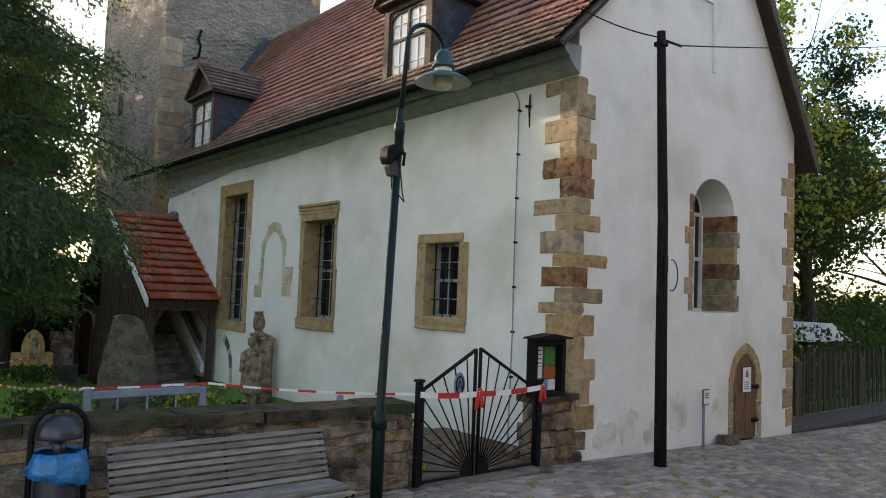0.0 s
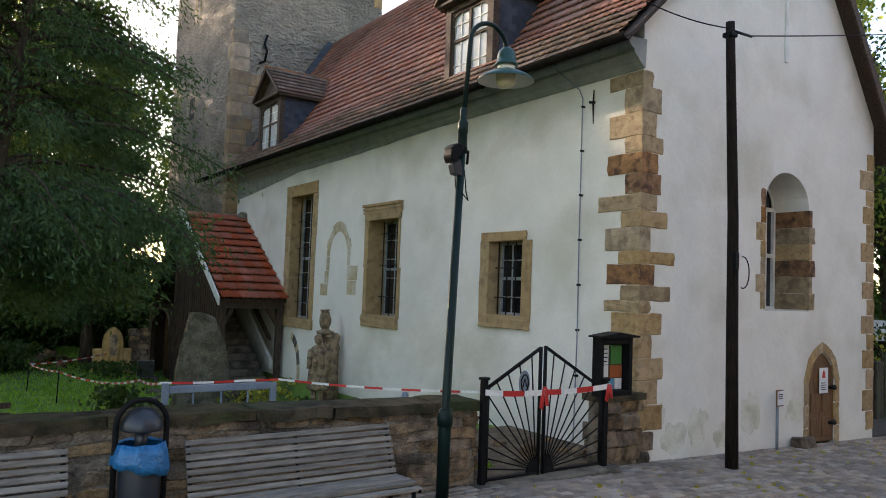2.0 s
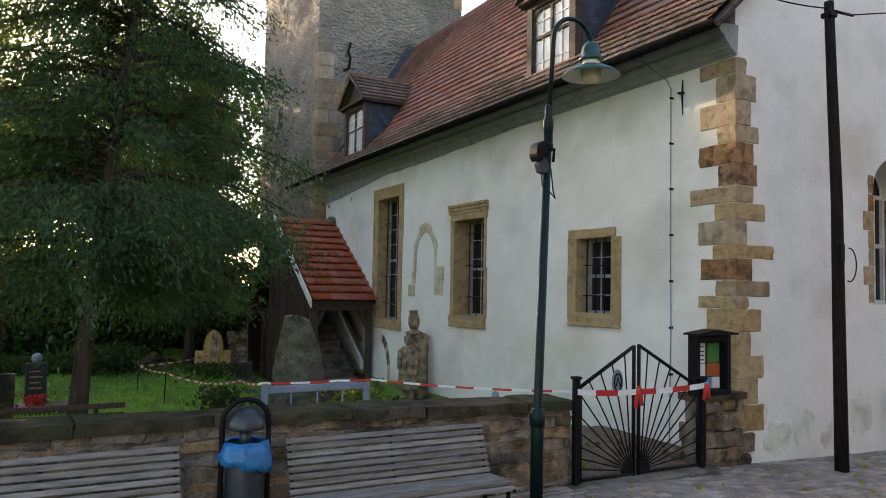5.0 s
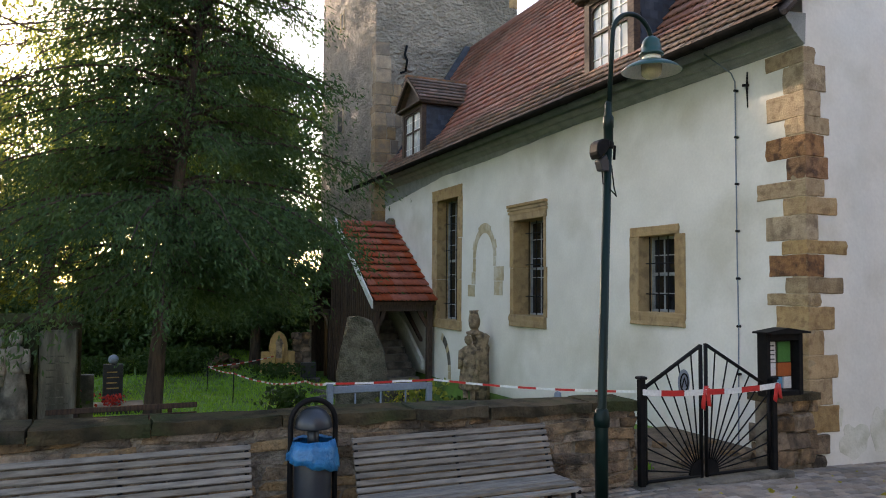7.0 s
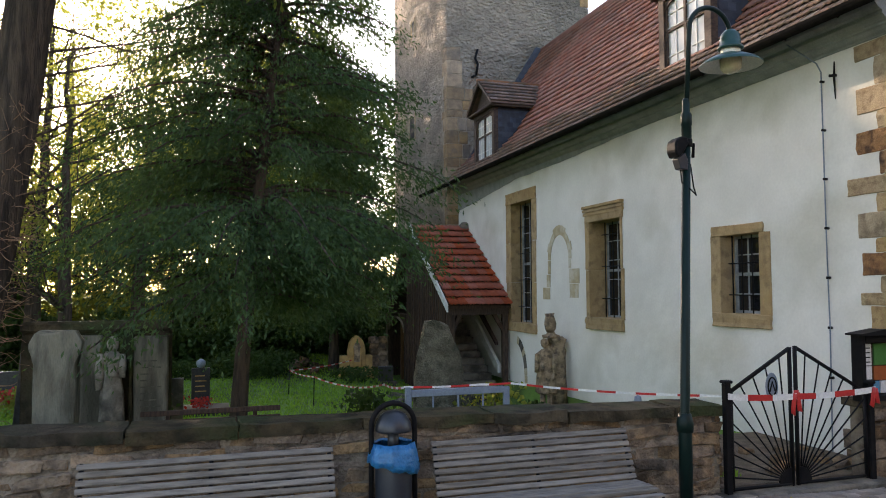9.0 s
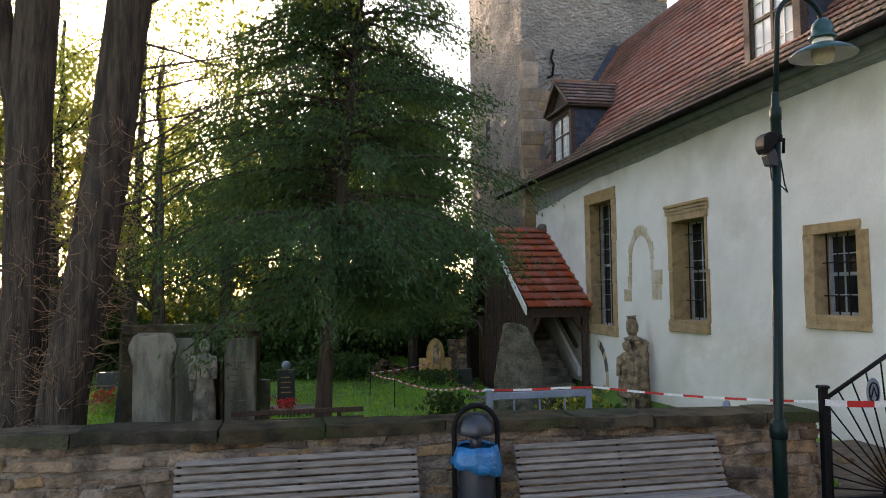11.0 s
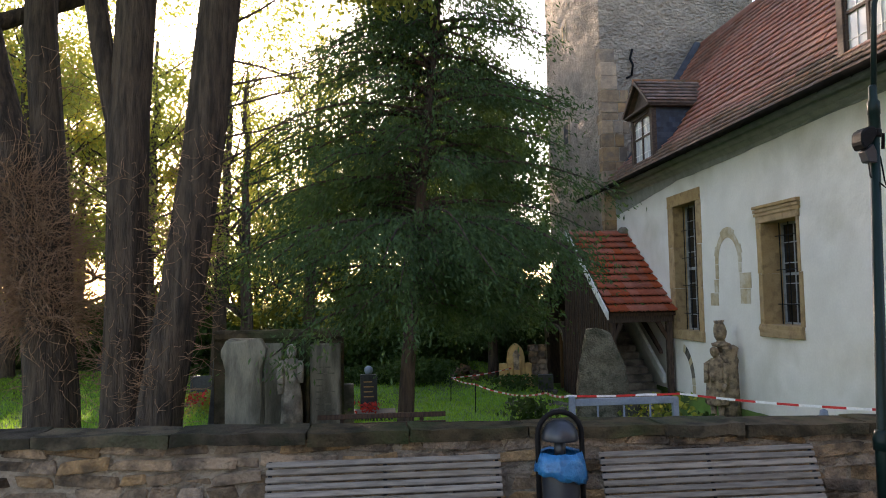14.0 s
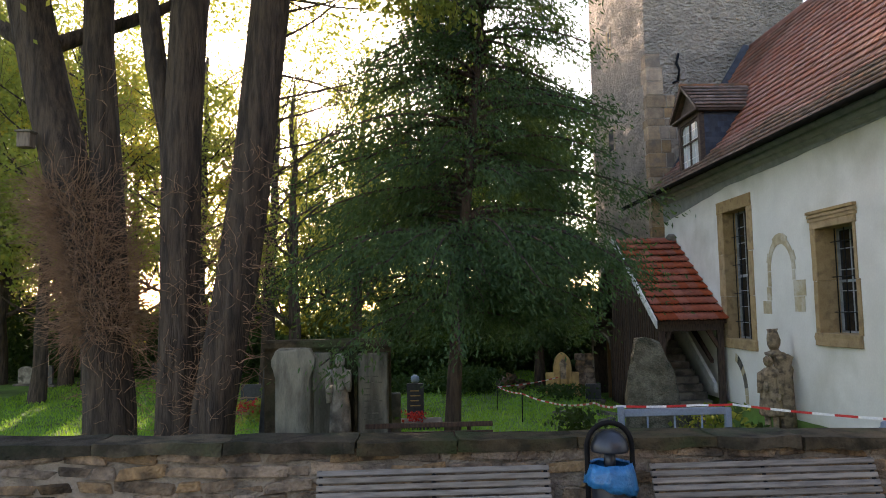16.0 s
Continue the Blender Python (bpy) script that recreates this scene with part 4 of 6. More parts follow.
part("leaf", prism(pointed(0, 0.40, 0.02, 0.97, 0.47), "y", 0.02, 0.07), DOORWOOD, door)
for x in (-0.17, 0.17):
    for z0, z1 in ((0.10, 0.40), (0.48, 0.78)):
        part("panel", box(x - 0.13, x + 0.13, 0.008, 0.026, z0, z1, 0.008), DOORWOOD, door)
for s in (-1, 1):
    for i in range(3):
        quoin(door, min(s * 0.39, s * 0.53), max(s * 0.39, s * 0.53), -0.014, 0.3, -0.1 + i * 0.36, 0.25 + i * 0.36, SANDSTONE, "frame_stone")
    for i in range(4):
        u0, u1 = 1 - i / 4, 1 - (i + 1) / 4
        poly = []
        for half, u, rise in ((0.39, u0, 0.46), (0.39, u1, 0.46), (0.54, u1, 0.62), (0.54, u0, 0.62)):
            poly.append((s * half * u, arch_z(half * u, 0, half, 0.97, rise, 0.6)))
        part("frame_stone", prism(poly, "y", -0.014, 0.3), SANDSTONE, door)
for zz in (0.30, 0.86):
    part("hinge", tube([(0.37, -0.01, zz), (0.22, 0.005, zz)], [0.045, 0.02], 8), BLACK, door)
paper = thing("notice_sheet", "white paper notice with a red mark pinned on the door", "notice", (10.74, YG - 0.005, 0.64))
part("sheet", box(-0.13, 0.13, 0.0, 0.004, 0, 0.40), PAPER, paper)
part("red_mark", prism([(-0.05, 0.24), (0.05, 0.24), (0.03, 0.33), (0, 0.37), (-0.03, 0.33)], "y", -0.003, 0.0), TAPERED, paper)
for i in range(4):
    part("text_bar", box(-0.08, 0.08 - 0.03 * (i % 2), -0.003, 0, 0.05 + i * 0.035, 0.062 + i * 0.035), BLACK, paper)

sg = thing("post_sign", "small framed notice on a thin metal post", "sign", (9.25, 4.86, -0.12))
part("post", tube([(0, 0, 0), (0, 0, 0.78)], 0.022, 8), GALV, sg)
part("board", box(-0.09, 0.09, -0.045, -0.025, 0.66, 0.90, 0.004), DOORWOOD, sg)
part("sheet", box(-0.075, 0.075, -0.052, -0.046, 0.68, 0.885), PAPER, sg)
for i in range(3):
    part("text_bar", box(-0.06, 0.05, -0.056, -0.0525, 0.77 + i * 0.03, 0.782 + i * 0.03), BLACK, sg)
solid("loose_stone", stone_shape(77, 0.15, 0.2), RUBBLE, "rough brown stone lying at the foot of the gable", "stone").matrix_world = pose(9.95, 4.86, -0.05, 0, 10, 8) @ Matrix.Diagonal((0.42, 0.22, 0.2, 1))

# conduit, lightning rod, wall anchor
cond = thing("lightning_rod", "thin metal lightning conductor running down the church wall", "conductor", (XW, 6.0, 0))
part("rod", tube([(-0.30, 0.28, 5.22), (-0.08, 0.03, 4.92), (-0.04, 0, 4.8), (-0.04, 0, 2.5), (-0.04, -0.01, 1.6), (-0.035, 0.02, 0)], 0.009, 6), GALV, cond)
for i in range(7):
    part("clip", tube([(0, 0, 4.68 - i * 0.62), (-0.055, 0, 4.68 - i * 0.62)], 0.018, 6), BLACK, cond)
anc = thing("wall_anchor", "black iron wall anchor on the church wall", "anchor", (XW, 5.80, 4.68))
part("bar", tube([(-0.03, 0, -0.27), (-0.04, 0, 0), (-0.03, 0, 0.2)], [0.006, 0.015, 0.008], 6), BLACK, anc)
part("eye", tube([(0, 0, 0.03), (-0.07, 0.05, 0.03)], 0.02, 6), BLACK, anc)
strip = thing("cable_duct", "white square cable duct on the gable", "duct", (9.55, YG, 5.75))
part("duct", box(-0.035, 0.035, -0.03, 0, 0, 1.15), WHITEWOOD, strip)
part("duct", box(-0.38, -0.04, -0.03, 0, 1.10, 1.15), WHITEWOOD, strip)

# ---- roof tiles ----
def tile_geometry():
    """A clay tile with a shallow double trough and a thick wavy lower edge; along x, up the slope y."""
    w, l = 0.22, 0.26
    prof = [(-0.5, 0.016), (-0.36, 0.004), (-0.14, 0.0), (0.0, 0.014), (0.14, 0.0), (0.36, 0.004), (0.5, 0.016)]
    v, f = [], []
    for yy, lift, dip in ((-0.010, 0.062, 0), (l, 0.004, 0), (-0.010, 0.036, 0)):
        for u, h in prof:
            v.append((u * w, yy - (0.016 if yy < 0 and abs(u) in (0.14,) else 0), lift + h))
    n = len(prof)
    for i in range(n - 1):
        f.append((i, i + 1, n + i + 1, n + i))
        f.append((2 * n + i, 2 * n + i + 1, i + 1, i))
    return np.array(v), np.array(f)


TV, TF = tile_geometry()


def tiles_on(origin, u, v, cols, rows, pitch_u, pitch_v, material_of, parent, near, size=(1, 1, 1)):
    """Cover a slope: near(c, r) are pieces of their own, the rest is one mesh for each material."""
    nrm = u.cross(v).normalized()
    tv = TV * np.array(size)
    shared, rest = {}, {}
    for r in range(rows):
        for c in range(cols):
            m = material_of(c, r)
            o = origin + u * (c * pitch_u + 0.5 * pitch_u) + v * (r * pitch_v) + nrm * rng.uniform(0, 0.006)
            if near(c, r):
                if m.name not in shared:
                    shared[m.name] = raw_mesh("roof_tile", tv, TF, m)
                ob = new("roof_tile", shared[m.name])
                ob.parent = parent
                mm = Matrix((u, v, nrm)).transposed().to_4x4()
                ob.matrix_basis = Matrix.Translation(o) @ mm @ pose(0, 0, 0, rng.uniform(-0.6, 0.6), rng.uniform(-0.6, 0.6), rng.uniform(-0.5, 0.5))
            else:
                R = np.array([list(u), list(v), list(nrm)])
                rest.setdefault(m.name, (m, []))[1].append(tv @ R + np.array(o))
    for m, vs in rest.values():
        f = np.concatenate([TF + i * len(TV) for i in range(len(vs))])
        ob = tagged(new("roof_tiles", raw_mesh("roof_tiles", np.concatenate(vs), f, m)), "rows of clay roof tiles", kind="stuff")
        ob.parent = parent


A, B, C = [Vector((x, 0, z)) for x, z in LEFT]
ncol = int((Y1 - Y0) / 0.22)
for p, q, lower in ((A, B, True), (B, C, False)):
    v = (q - p)
    nrow = int(round(v.length / 0.222))
    pv = v.length / nrow
    v.normalize()
    start = Vector((p.x, Y1, p.z))
    u = Vector((0, -1, 0))
    weather = lambda c, r, lower=lower: TILE_OLD if lower and r + 1.5 * noise.noise((c * 0.12, r * 0.35, 2)) < 3.2 else TILE
    tiles_on(start, u, v, ncol, nrow, 0.22, pv, weather, roof, lambda c, r, n=ncol: c >= n - 13)

# ---- dormers ----
def roof_x(z):
    (x0, z0), (x1, z1), (x2, z2) = LEFT
    return x0 + (x1 - x0) * (z - z0) / (z1 - z0) if z < z1 else x1 + (x2 - x1) * (z - z1) / (z2 - z1)


def dormer(yc, half, z0, ztop, zap, group="dormers on the roof"):
    d = thing("roof_dormer", "gabled roof dormer with slate cheeks and a white sash window", "dormer", (0, yc, 0), 0, group)
    xf = roof_x(z0) + 0.03
    for s in (-1, 1):
        y = s * half
        # cheek, clad in slates
        part("cheek", prism([(xf + 0.06, z0 - 0.1), (roof_x(ztop) + 0.1, ztop), (xf + 0.06, ztop)], "y", min(y, y - s * 0.08), max(y, y - s * 0.08)), SLATE, d, "dark blue-grey slate cheek")
    sl = mesh_of("slate_piece", prism([(-0.09, 0.0), (-0.06, -0.09), (0, -0.115), (0.06, -0.09), (0.09, 0), (0.09, 0.10), (-0.09, 0.10)], "y", -0.006, 0.006), SLATE)
    for r in range(9):
        zz = z0 + 0.05 + r * 0.135
        for c in range(9):
            xx = xf + 0.13 + c * 0.165 + (0.08 if r % 2 else 0)
            if zz < ztop - 0.05 and xx < roof_x(zz) - 0.02:
                lay("slate_piece", sl, d, (xx, -half - 0.012, zz), (1, 1, 1), (2.5, rng.uniform(-2, 2), 0))
    for y0, y1, a, b in ((-half - 0.03, -half + 0.13, z0 - 0.15, ztop), (half - 0.13, half + 0.03, z0 - 0.15, ztop)):
        part("corner_post", box(xf - 0.03, xf + 0.1, y0, y1, a, b, 0.008), DORMWOOD, d)
    part("head_beam", box(xf - 0.035, xf + 0.1, -half + 0.131, half - 0.131, ztop - 0.12, ztop - 0.001, 0.006), DORMWOOD, d)
    part("sill", box(xf - 0.07, xf + 0.1, -half + 0.132, half - 0.132, z0 - 0.03, z0 + 0.03, 0.006), DORMWOOD, d)
    win = part("window", box(xf + 0.035, xf + 0.05, -half + 0.13, half - 0.13, z0 + 0.03, ztop - 0.12), PANE, d, "pale sash window with small panes")
    hw, zb, zt = half - 0.13, z0 + 0.03, ztop - 0.12
    bm = bmesh.new()
    for y in (-hw, -0.03, hw - 0.045):
        add_box(bm, xf + 0.0, xf + 0.034, y, y + (0.06 if y == -0.03 else 0.045), zb, zt)
    for zz in (zb, (zb + zt) / 2 + 0.05, zt - 0.05):
        add_box(bm, xf + 0.002, xf + 0.033, -hw, hw, zz, zz + 0.045)
    part("sash", bm, DORMWOOD, d)
    for y in (-hw * 0.5, hw * 0.5):
        part("glazing_bar", box(xf + 0.018, xf + 0.034, y - 0.008, y + 0.008, zb, zt), WHITEWOOD, win)
    for k in (1, 3, 4):
        zz = zb + (zt - zb) * k / 5
        part("glazing_bar", box(xf + 0.019, xf + 0.033, -hw, hw, zz - 0.008, zz + 0.008), WHITEWOOD, win)
    # arched head inside the window
    for s in (-1, 1):
        part("spandrel", prism([(s * hw, zt), (s * hw, zt - 0.16), (s * hw * 0.75, zt - 0.07), (s * hw * 0.35, zt - 0.01), (0, zt)], "x", xf - 0.004, xf + 0.02), DORMWOOD, d)
    # pediment and roof
    ov = 0.16
    part("pediment", prism([(-half + 0.02, ztop + 0.06), (half - 0.02, ztop + 0.06), (0, zap - 0.12)], "x", xf + 0.0, xf + 0.05), DORMWOOD, d)
    part("eaves_moulding", box(xf - 0.16, xf + 0.1, -half - ov, half + ov, ztop, ztop + 0.075, 0.02), DORMWOOD, d)
    for s in (-1, 1):
        part("raking_board", prism([(s * (half + ov), ztop + 0.06), (s * (half + ov), ztop + 0.15), (0, zap + 0.02), (0, zap - 0.11)], "x", xf - 0.19, xf - 0.10), DORMWOOD, d)
        part("side_eave_board", box(xf - 0.10, roof_x(ztop + 0.05), min(s * half, s * (half + ov)), max(s * half, s * (half + ov)), ztop - 0.02, ztop + 0.07, 0.01), DORMWOOD, d)
        o = Vector((xf - 0.2, s * (half + ov + 0.03), ztop + 0.10))
        apex = Vector((xf - 0.2, 0, zap))
        v = apex - o
        bm = bmesh.new()
        xa, xb = roof_x(ztop + 0.1) + 0.05, roof_x(zap) + 0.15
        top, bot = [(xf - 0.2, o.y, o.z), (xa, o.y, o.z), (xb, 0, zap), (xf - 0.2, 0, zap)], []
        vs = [bm.verts.new(p) for p in top] + [bm.verts.new((p[0], p[1], p[2] - 0.05)) for p in top]
        for f in ((0, 1, 2, 3), (7, 6, 5, 4), (0, 4, 5, 1), (1, 5, 6, 2), (2, 6, 7, 3), (3, 7, 4, 0)):
            bm.faces.new([vs[i] for i in f])
        bmesh.ops.recalc_face_normals(bm, faces=bm.faces)
        slope = part("roof_slope", bm, TILE_OLD, d)
        rows = max(3, int(v.length / 0.2))
        pv = v.length / rows
        vd = v.normalized()
        me = raw_mesh("roof_tile", TV * np.array([1, 0.75, 0.8]), TF, TILE_OLD)
        for r in range(rows):
            run = xa + (xb - xa) * (r / rows) - (xf - 0.2)
            for c in range(int(run / 0.22)):
                u = Vector((1, 0, 0)) if s < 0 else Vector((-1, 0, 0))
                cx = xf - 0.2 + (c + 0.5) * 0.22
                nn = u.cross(vd)
                ob = new("roof_tile", me)
                ob.parent = slope
                ob.matrix_basis = Matrix.Translation(Vector((cx, o.y, o.z)) + vd * (r * pv) + nn * rng.uniform(0, 0.004)) @ Matrix((u, vd, nn)).transposed().to_4x4()
    part("ridge_cap", tube([(xf - 0.22, 0, zap + 0.01), (roof_x(zap) + 0.15, 0, zap + 0.01)], 0.05, 8), TILE_OLD, d)
    return d


# pale base colour stands for the sky mirrored in the dormer panes
PANE = glass_mat("pale_pane", (0.52, 0.53, 0.52), 0.08)
dormer(17.62, 0.74, 5.62, 7.0, 7.88)
dormer(8.74, 0.66, 5.72, 7.08, 7.90)
flash = solid("flashing", prism([(6.5, 6.0), (6.62, 5.98), (RIDGE_X - 0.05, RIDGE_Z + 0.05), (RIDGE_X - 0.25, RIDGE_Z + 0.1)], "y", Y1 - 0.1, Y1 + 0.015), SLATE, "blue-grey lead flashing where roof meets tower", "flashing", "structure")

# ---- tower stones ----
zz = 0.5
while zz < 18.6:
    h = rng.uniform(0.24, 0.44)
    near = zz < 9.4
    a, b = rng.uniform(0.25, 0.6), rng.uniform(0.25, 0.55)
    quoin(tower_wall, XT - 0.012, XT + a, YT - 0.012, YT + b, zz + 0.006, zz + h - 0.006, TOWERCORNER if near else TOWER)
    x = XT + a + 0.02
    while near and zz > 5.2 and x < XT + 0.95 + 0.45 * math.sin(zz * 1.9) - 0.5 * (zz > 6.6):
        w = rng.uniform(0.22, 0.5)
        quoin(tower_wall, x, x + w - 0.02, YT - 0.010, YT + 0.2, zz + rng.uniform(0, 0.02), zz + h - rng.uniform(0.01, 0.03), TOWERCORNER)
        x += w
    zz += h
for i in range(20):
    zz = 9 + i * 0.42
    quoin(tower_wall, 10.95 - (0.5 if i % 2 else 0.3), 10.965, YT - 0.012, YT + 0.4, zz + 0.01, zz + 0.4, TOWERCORNER if i % 3 == 0 else TOWER)
part("iron_anchor", tube([(6.90, YT - 0.05, 8.85), (6.95, YT - 0.06, 9.2), (6.87, YT - 0.05, 9.4), (6.95, YT - 0.05, 9.7)], 0.04, 6), BLACK, tower_wall)
part("iron_anchor", tube([(6.88, YT - 0.05, 8.85), (6.73, YT - 0.05, 8.78)], 0.035, 6), BLACK, tower_wall)
# near-black colour of solid blocks that stand for the shade inside the slits
slit = bpy.data.materials.new("slit_dark")
slit.use_nodes = True
slit.node_tree.nodes["Principled BSDF"].inputs["Base Color"].default_value = (0.02, 0.018, 0.016, 1)
slit.node_tree.nodes["Principled BSDF"].inputs["Roughness"].default_value = 0.9
for y, z0, w, h in ((24.15, 11.4, 0.24, 0.5), (24.1, 7.6, 0.6, 0.75)):
    sw = part("slit_window", box(XT - 0.012, XT + 0.2, y, y + w, z0, z0 + h), slit, tower_wall)
    for y0 in (y - 0.2, y + w + 0.005):
        part("jamb_stone", box(XT - 0.02, XT + 0.1, y0, y0 + 0.195, z0 - 0.1, z0 + h + 0.12, 0.02), WORNSTONE, sw)

# ---- porch ----
PX0, PX1, PY0, PYR, PZ0, PZR = 4.55, XW - 0.02, 16.15, 19.7, 1.66, 3.98
porch = thing("timber_porch", "covered wooden porch with a red tiled roof over stone steps", "porch", (0, 0, 0))
sl = part("roof_slope", prism([(PY0, PZ0), (PYR, PZR), (PYR, PZR - 0.1), (PY0, PZ0 - 0.08)], "x", PX0, PX1), DARKWOOD, porch)
back = part("roof_slope", prism([(PYR, PZR), (23.0, 1.7), (23.0, 1.6), (PYR, PZR - 0.1)], "x", PX0, XT - 0.05), DARKWOOD, porch)
u, v = Vector((1, 0, 0)), Vector((0, PYR - PY0, PZR - PZ0))
nrow = 12
pv = v.length / nrow
v.normalize()
o = Vector((PX0 + 0.02, PY0 - 0.06, PZ0 + 0.0))
tiles_on(o, u, v, int((PX1 - PX0) / 0.25) + 1, nrow, 0.2435, pv, lambda c, r: TILE_NEW, sl, lambda c, r: True, (1.11, 1.35, 1.25))
for y0, y1, z0, z1 in ((PY0 - 0.12, PYR, PZ0 - 0.04, PZR),):
    part("barge_board", prism([(y0, z0 - 0.12), (y0, z0 + 0.08), (y1, z1 + 0.1), (y1, z1 - 0.1)], "x", PX0 - 0.05, PX0 - 0.01), WHITEWOOD, porch, "pale weathered barge board")
for i in range(22):
    y = 16.35 + i * 0.185
    ztop = PZ0 + (y + 0.09 - PY0) * (PZR - PZ0) / (PYR - PY0) - 0.12 if y < PYR else PZR - 0.12 - (y - PYR) * 0.69
    if y < 20.35:
        part("board", box(PX0 + 0.08, PX0 + 0.115, y, y + 0.165, -0.8, ztop, 0.004), DARKWOOD, porch)
    part("batten", box(PX0 + 0.055, PX0 + 0.08, y - 0.02, y + 0.02, -0.8 if y < 20.3 else 1.2, ztop - 0.02, 0.003), DARKWOOD, porch)
for x, y in ((PX0 + 0.16, 16.3), (PX1 - 0.12, 16.3), (PX0 + 0.1, 20.5), (PX0 + 0.1, 22.7)):
    part("post", box(x - 0.07, x + 0.07, y - 0.07, y + 0.07, -1.15, 1.62 if y < 17 else 1.3, 0.008), DARKWOOD, porch)
part("eaves_beam", box(PX0 + 0.05, PX1 - 0.03, 16.22, 16.36, 1.42, 1.60, 0.008), DARKWOOD, porch)
part("brace", prism([(4.85, 1.42), (4.98, 1.42), (4.74, 0.9), (4.74, 1.08)], "y", 16.25, 16.33), DARKWOOD, porch)
part("brace", prism([(5.80, 1.42), (5.93, 1.42), (6.09, 1.1), (6.09, 0.95)], "y", 16.25, 16.33), DARKWOOD, porch)
# arched side opening
bm = bmesh.new()
for i in range(10):
    u0, u1 = 20.58 + 0.204 * i, 20.58 + 0.204 * (i + 1)
    add_box(bm, PX0 + 0.06, PX0 + 0.13, u0, u1, arch_z((u0 + u1) / 2, 21.6, 1.02, 0.75, 0.42), 1.32)
part("arched_head", bm, DARKWOOD, porch)
part("arch_trim", tube([(PX0 + 0.05, 21.6 - 1.0 * math.cos(a), 0.75 + 0.44 * math.sin(a)) for a in [math.pi * i / 14 for i in range(15)]], 0.04, 6), PALEWOOD, porch, "weathered pale arch moulding")
part("corner_post", box(PX0 + 0.0, PX0 + 0.12, 22.64, 22.82, -0.9, 1.3, 0.01), PALEWOOD, porch, "weathered pale corner post")
part("inner_wall", box(PX0 + 0.75, PX0 + 0.85, 20.13, 23.0, -0.8, 1.62), DARKWOOD, porch)
part("end_wall", box(PX0 + 0.13, PX0 + 0.75, 22.85, 22.95, -0.8, 1.6), DARKWOOD, porch)
part("door_post", box(PX0 + 0.2, PX0 + 0.3, 21.55, 21.65, -0.8, 1.2, 0.008), DOORWOOD, porch, "brown wooden post in the side opening")
# steps inside, and the stair's string against the wall
for i in range(10):
    part("step", box(PX0 + 0.5, PX1 - 0.25, 16.6 + i * 0.28, 16.6 + i * 0.28 + 0.33, -1.2, -0.30 + i * 0.17, 0.015), GRAVE, porch, "worn grey stone step")
part("stair_string", prism([(16.5, -0.1), (16.5, 0.12), (19.2, 1.9), (19.4, 1.75)], "x", PX1 - 0.24, PX1 - 0.16), WHITEWOOD, porch, "pale sloping stair board")
part("handrail", prism([(16.5, 0.62), (16.5, 0.70), (19.2, 2.5), (19.4, 2.4)], "x", PX1 - 0.30, PX1 - 0.22), DARKWOOD, porch)
part("back_wall", box(PX0 + 0.15, PX1 - 0.02, 20.0, 20.12, -0.5, 3.6), DARKWOOD, porch)
# plain rounded knob on the wall, with no lamp in it
solid("wall_lamp", lathe([(0.10, 0), (0.16, 0.05), (0.16, 0.2), (0.08, 0.28)], 6.2, 19.5, 12), GRAVE, "grey rounded stone knob above the porch roof", "ornament").location = (0, 0, 3.8)

# ---- lamp post ----
lamp = thing("street_lamp", "dark green lamp post with a bell-shaped shade on a curved arm", "street lamp", (3.14, 4.6, 0.06))
part("pole", tube([(-0.037, 0, 0), (-0.035, 0, 0.78), (-0.033, 0, 0.84), (0.057, 0, 3.65)], [0.062, 0.062, 0.045, 0.040], 14), LAMPGREEN, lamp)
part("collar", lathe([(0.075, 0.70), (0.078, 0.78), (0.06, 0.86), (0.05, 0.87)], -0.035, 0, 16), LAMPGREEN, lamp)
part("collar", lathe([(0.043, 3.40), (0.047, 3.42), (0.047, 3.56), (0.052, 3.565), (0.052, 3.67), (0.036, 3.69), (0.034, 3.80), (0.026, 3.82)], 0.056, 0, 14), LAMPGREEN, lamp)
arc = [(0.06, 0, 3.7), (0.105, 0, 4.42)] + [(0.346 - 0.236 * math.cos(a), 0, 4.49 + 0.245 * math.sin(a)) for a in [math.pi * i / 14 for i in range(15)]] + [(0.582, 0, 4.46)]
part("curved_arm", tube(arc, 0.024, 10), LAMPGREEN, lamp)
part("lamp_cap", lathe([(0.118, 4.345), (0.125, 4.36), (0.118, 4.375), (0.10, 4.38), (0.10, 4.44), (0.085, 4.50), (0.05, 4.535), (0.026, 4.545)], 0.582, 0, 24), CAPGREEN, lamp)
part("lamp_neck", lathe([(0.092, 4.29), (0.092, 4.344)], 0.582, 0, 24), LAMPSHADE, lamp, "pale ring under the cap")
shade = part("shade", lathe([(0.298, 4.185), (0.30, 4.19), (0.25, 4.235), (0.17, 4.275), (0.115, 4.288), (0.10, 4.30)], 0.582, 0, 36, False), CAPGREEN, lamp)
part("reflector", lathe([(0.294, 4.187), (0.24, 4.222), (0.15, 4.26), (0.09, 4.27)], 0.582, 0, 36, False), LAMPSHADE, shade, "pale inside of the shade")
part("lamp_bowl", lathe([(0.0, 4.11), (0.06, 4.12), (0.098, 4.155), (0.103, 4.25)], 0.582, 0, 20), BULB, lamp, "cream glass lamp bowl")
part("floodlight", prism([(-0.125, 3.30), (-0.115, 3.40), (-0.05, 3.445), (0.02, 3.44), (0.03, 3.38), (-0.02, 3.30), (-0.09, 3.24)], "y", -0.075, 0.075, 0.014), BLACK, lamp, "small black floodlight strapped to the pole")
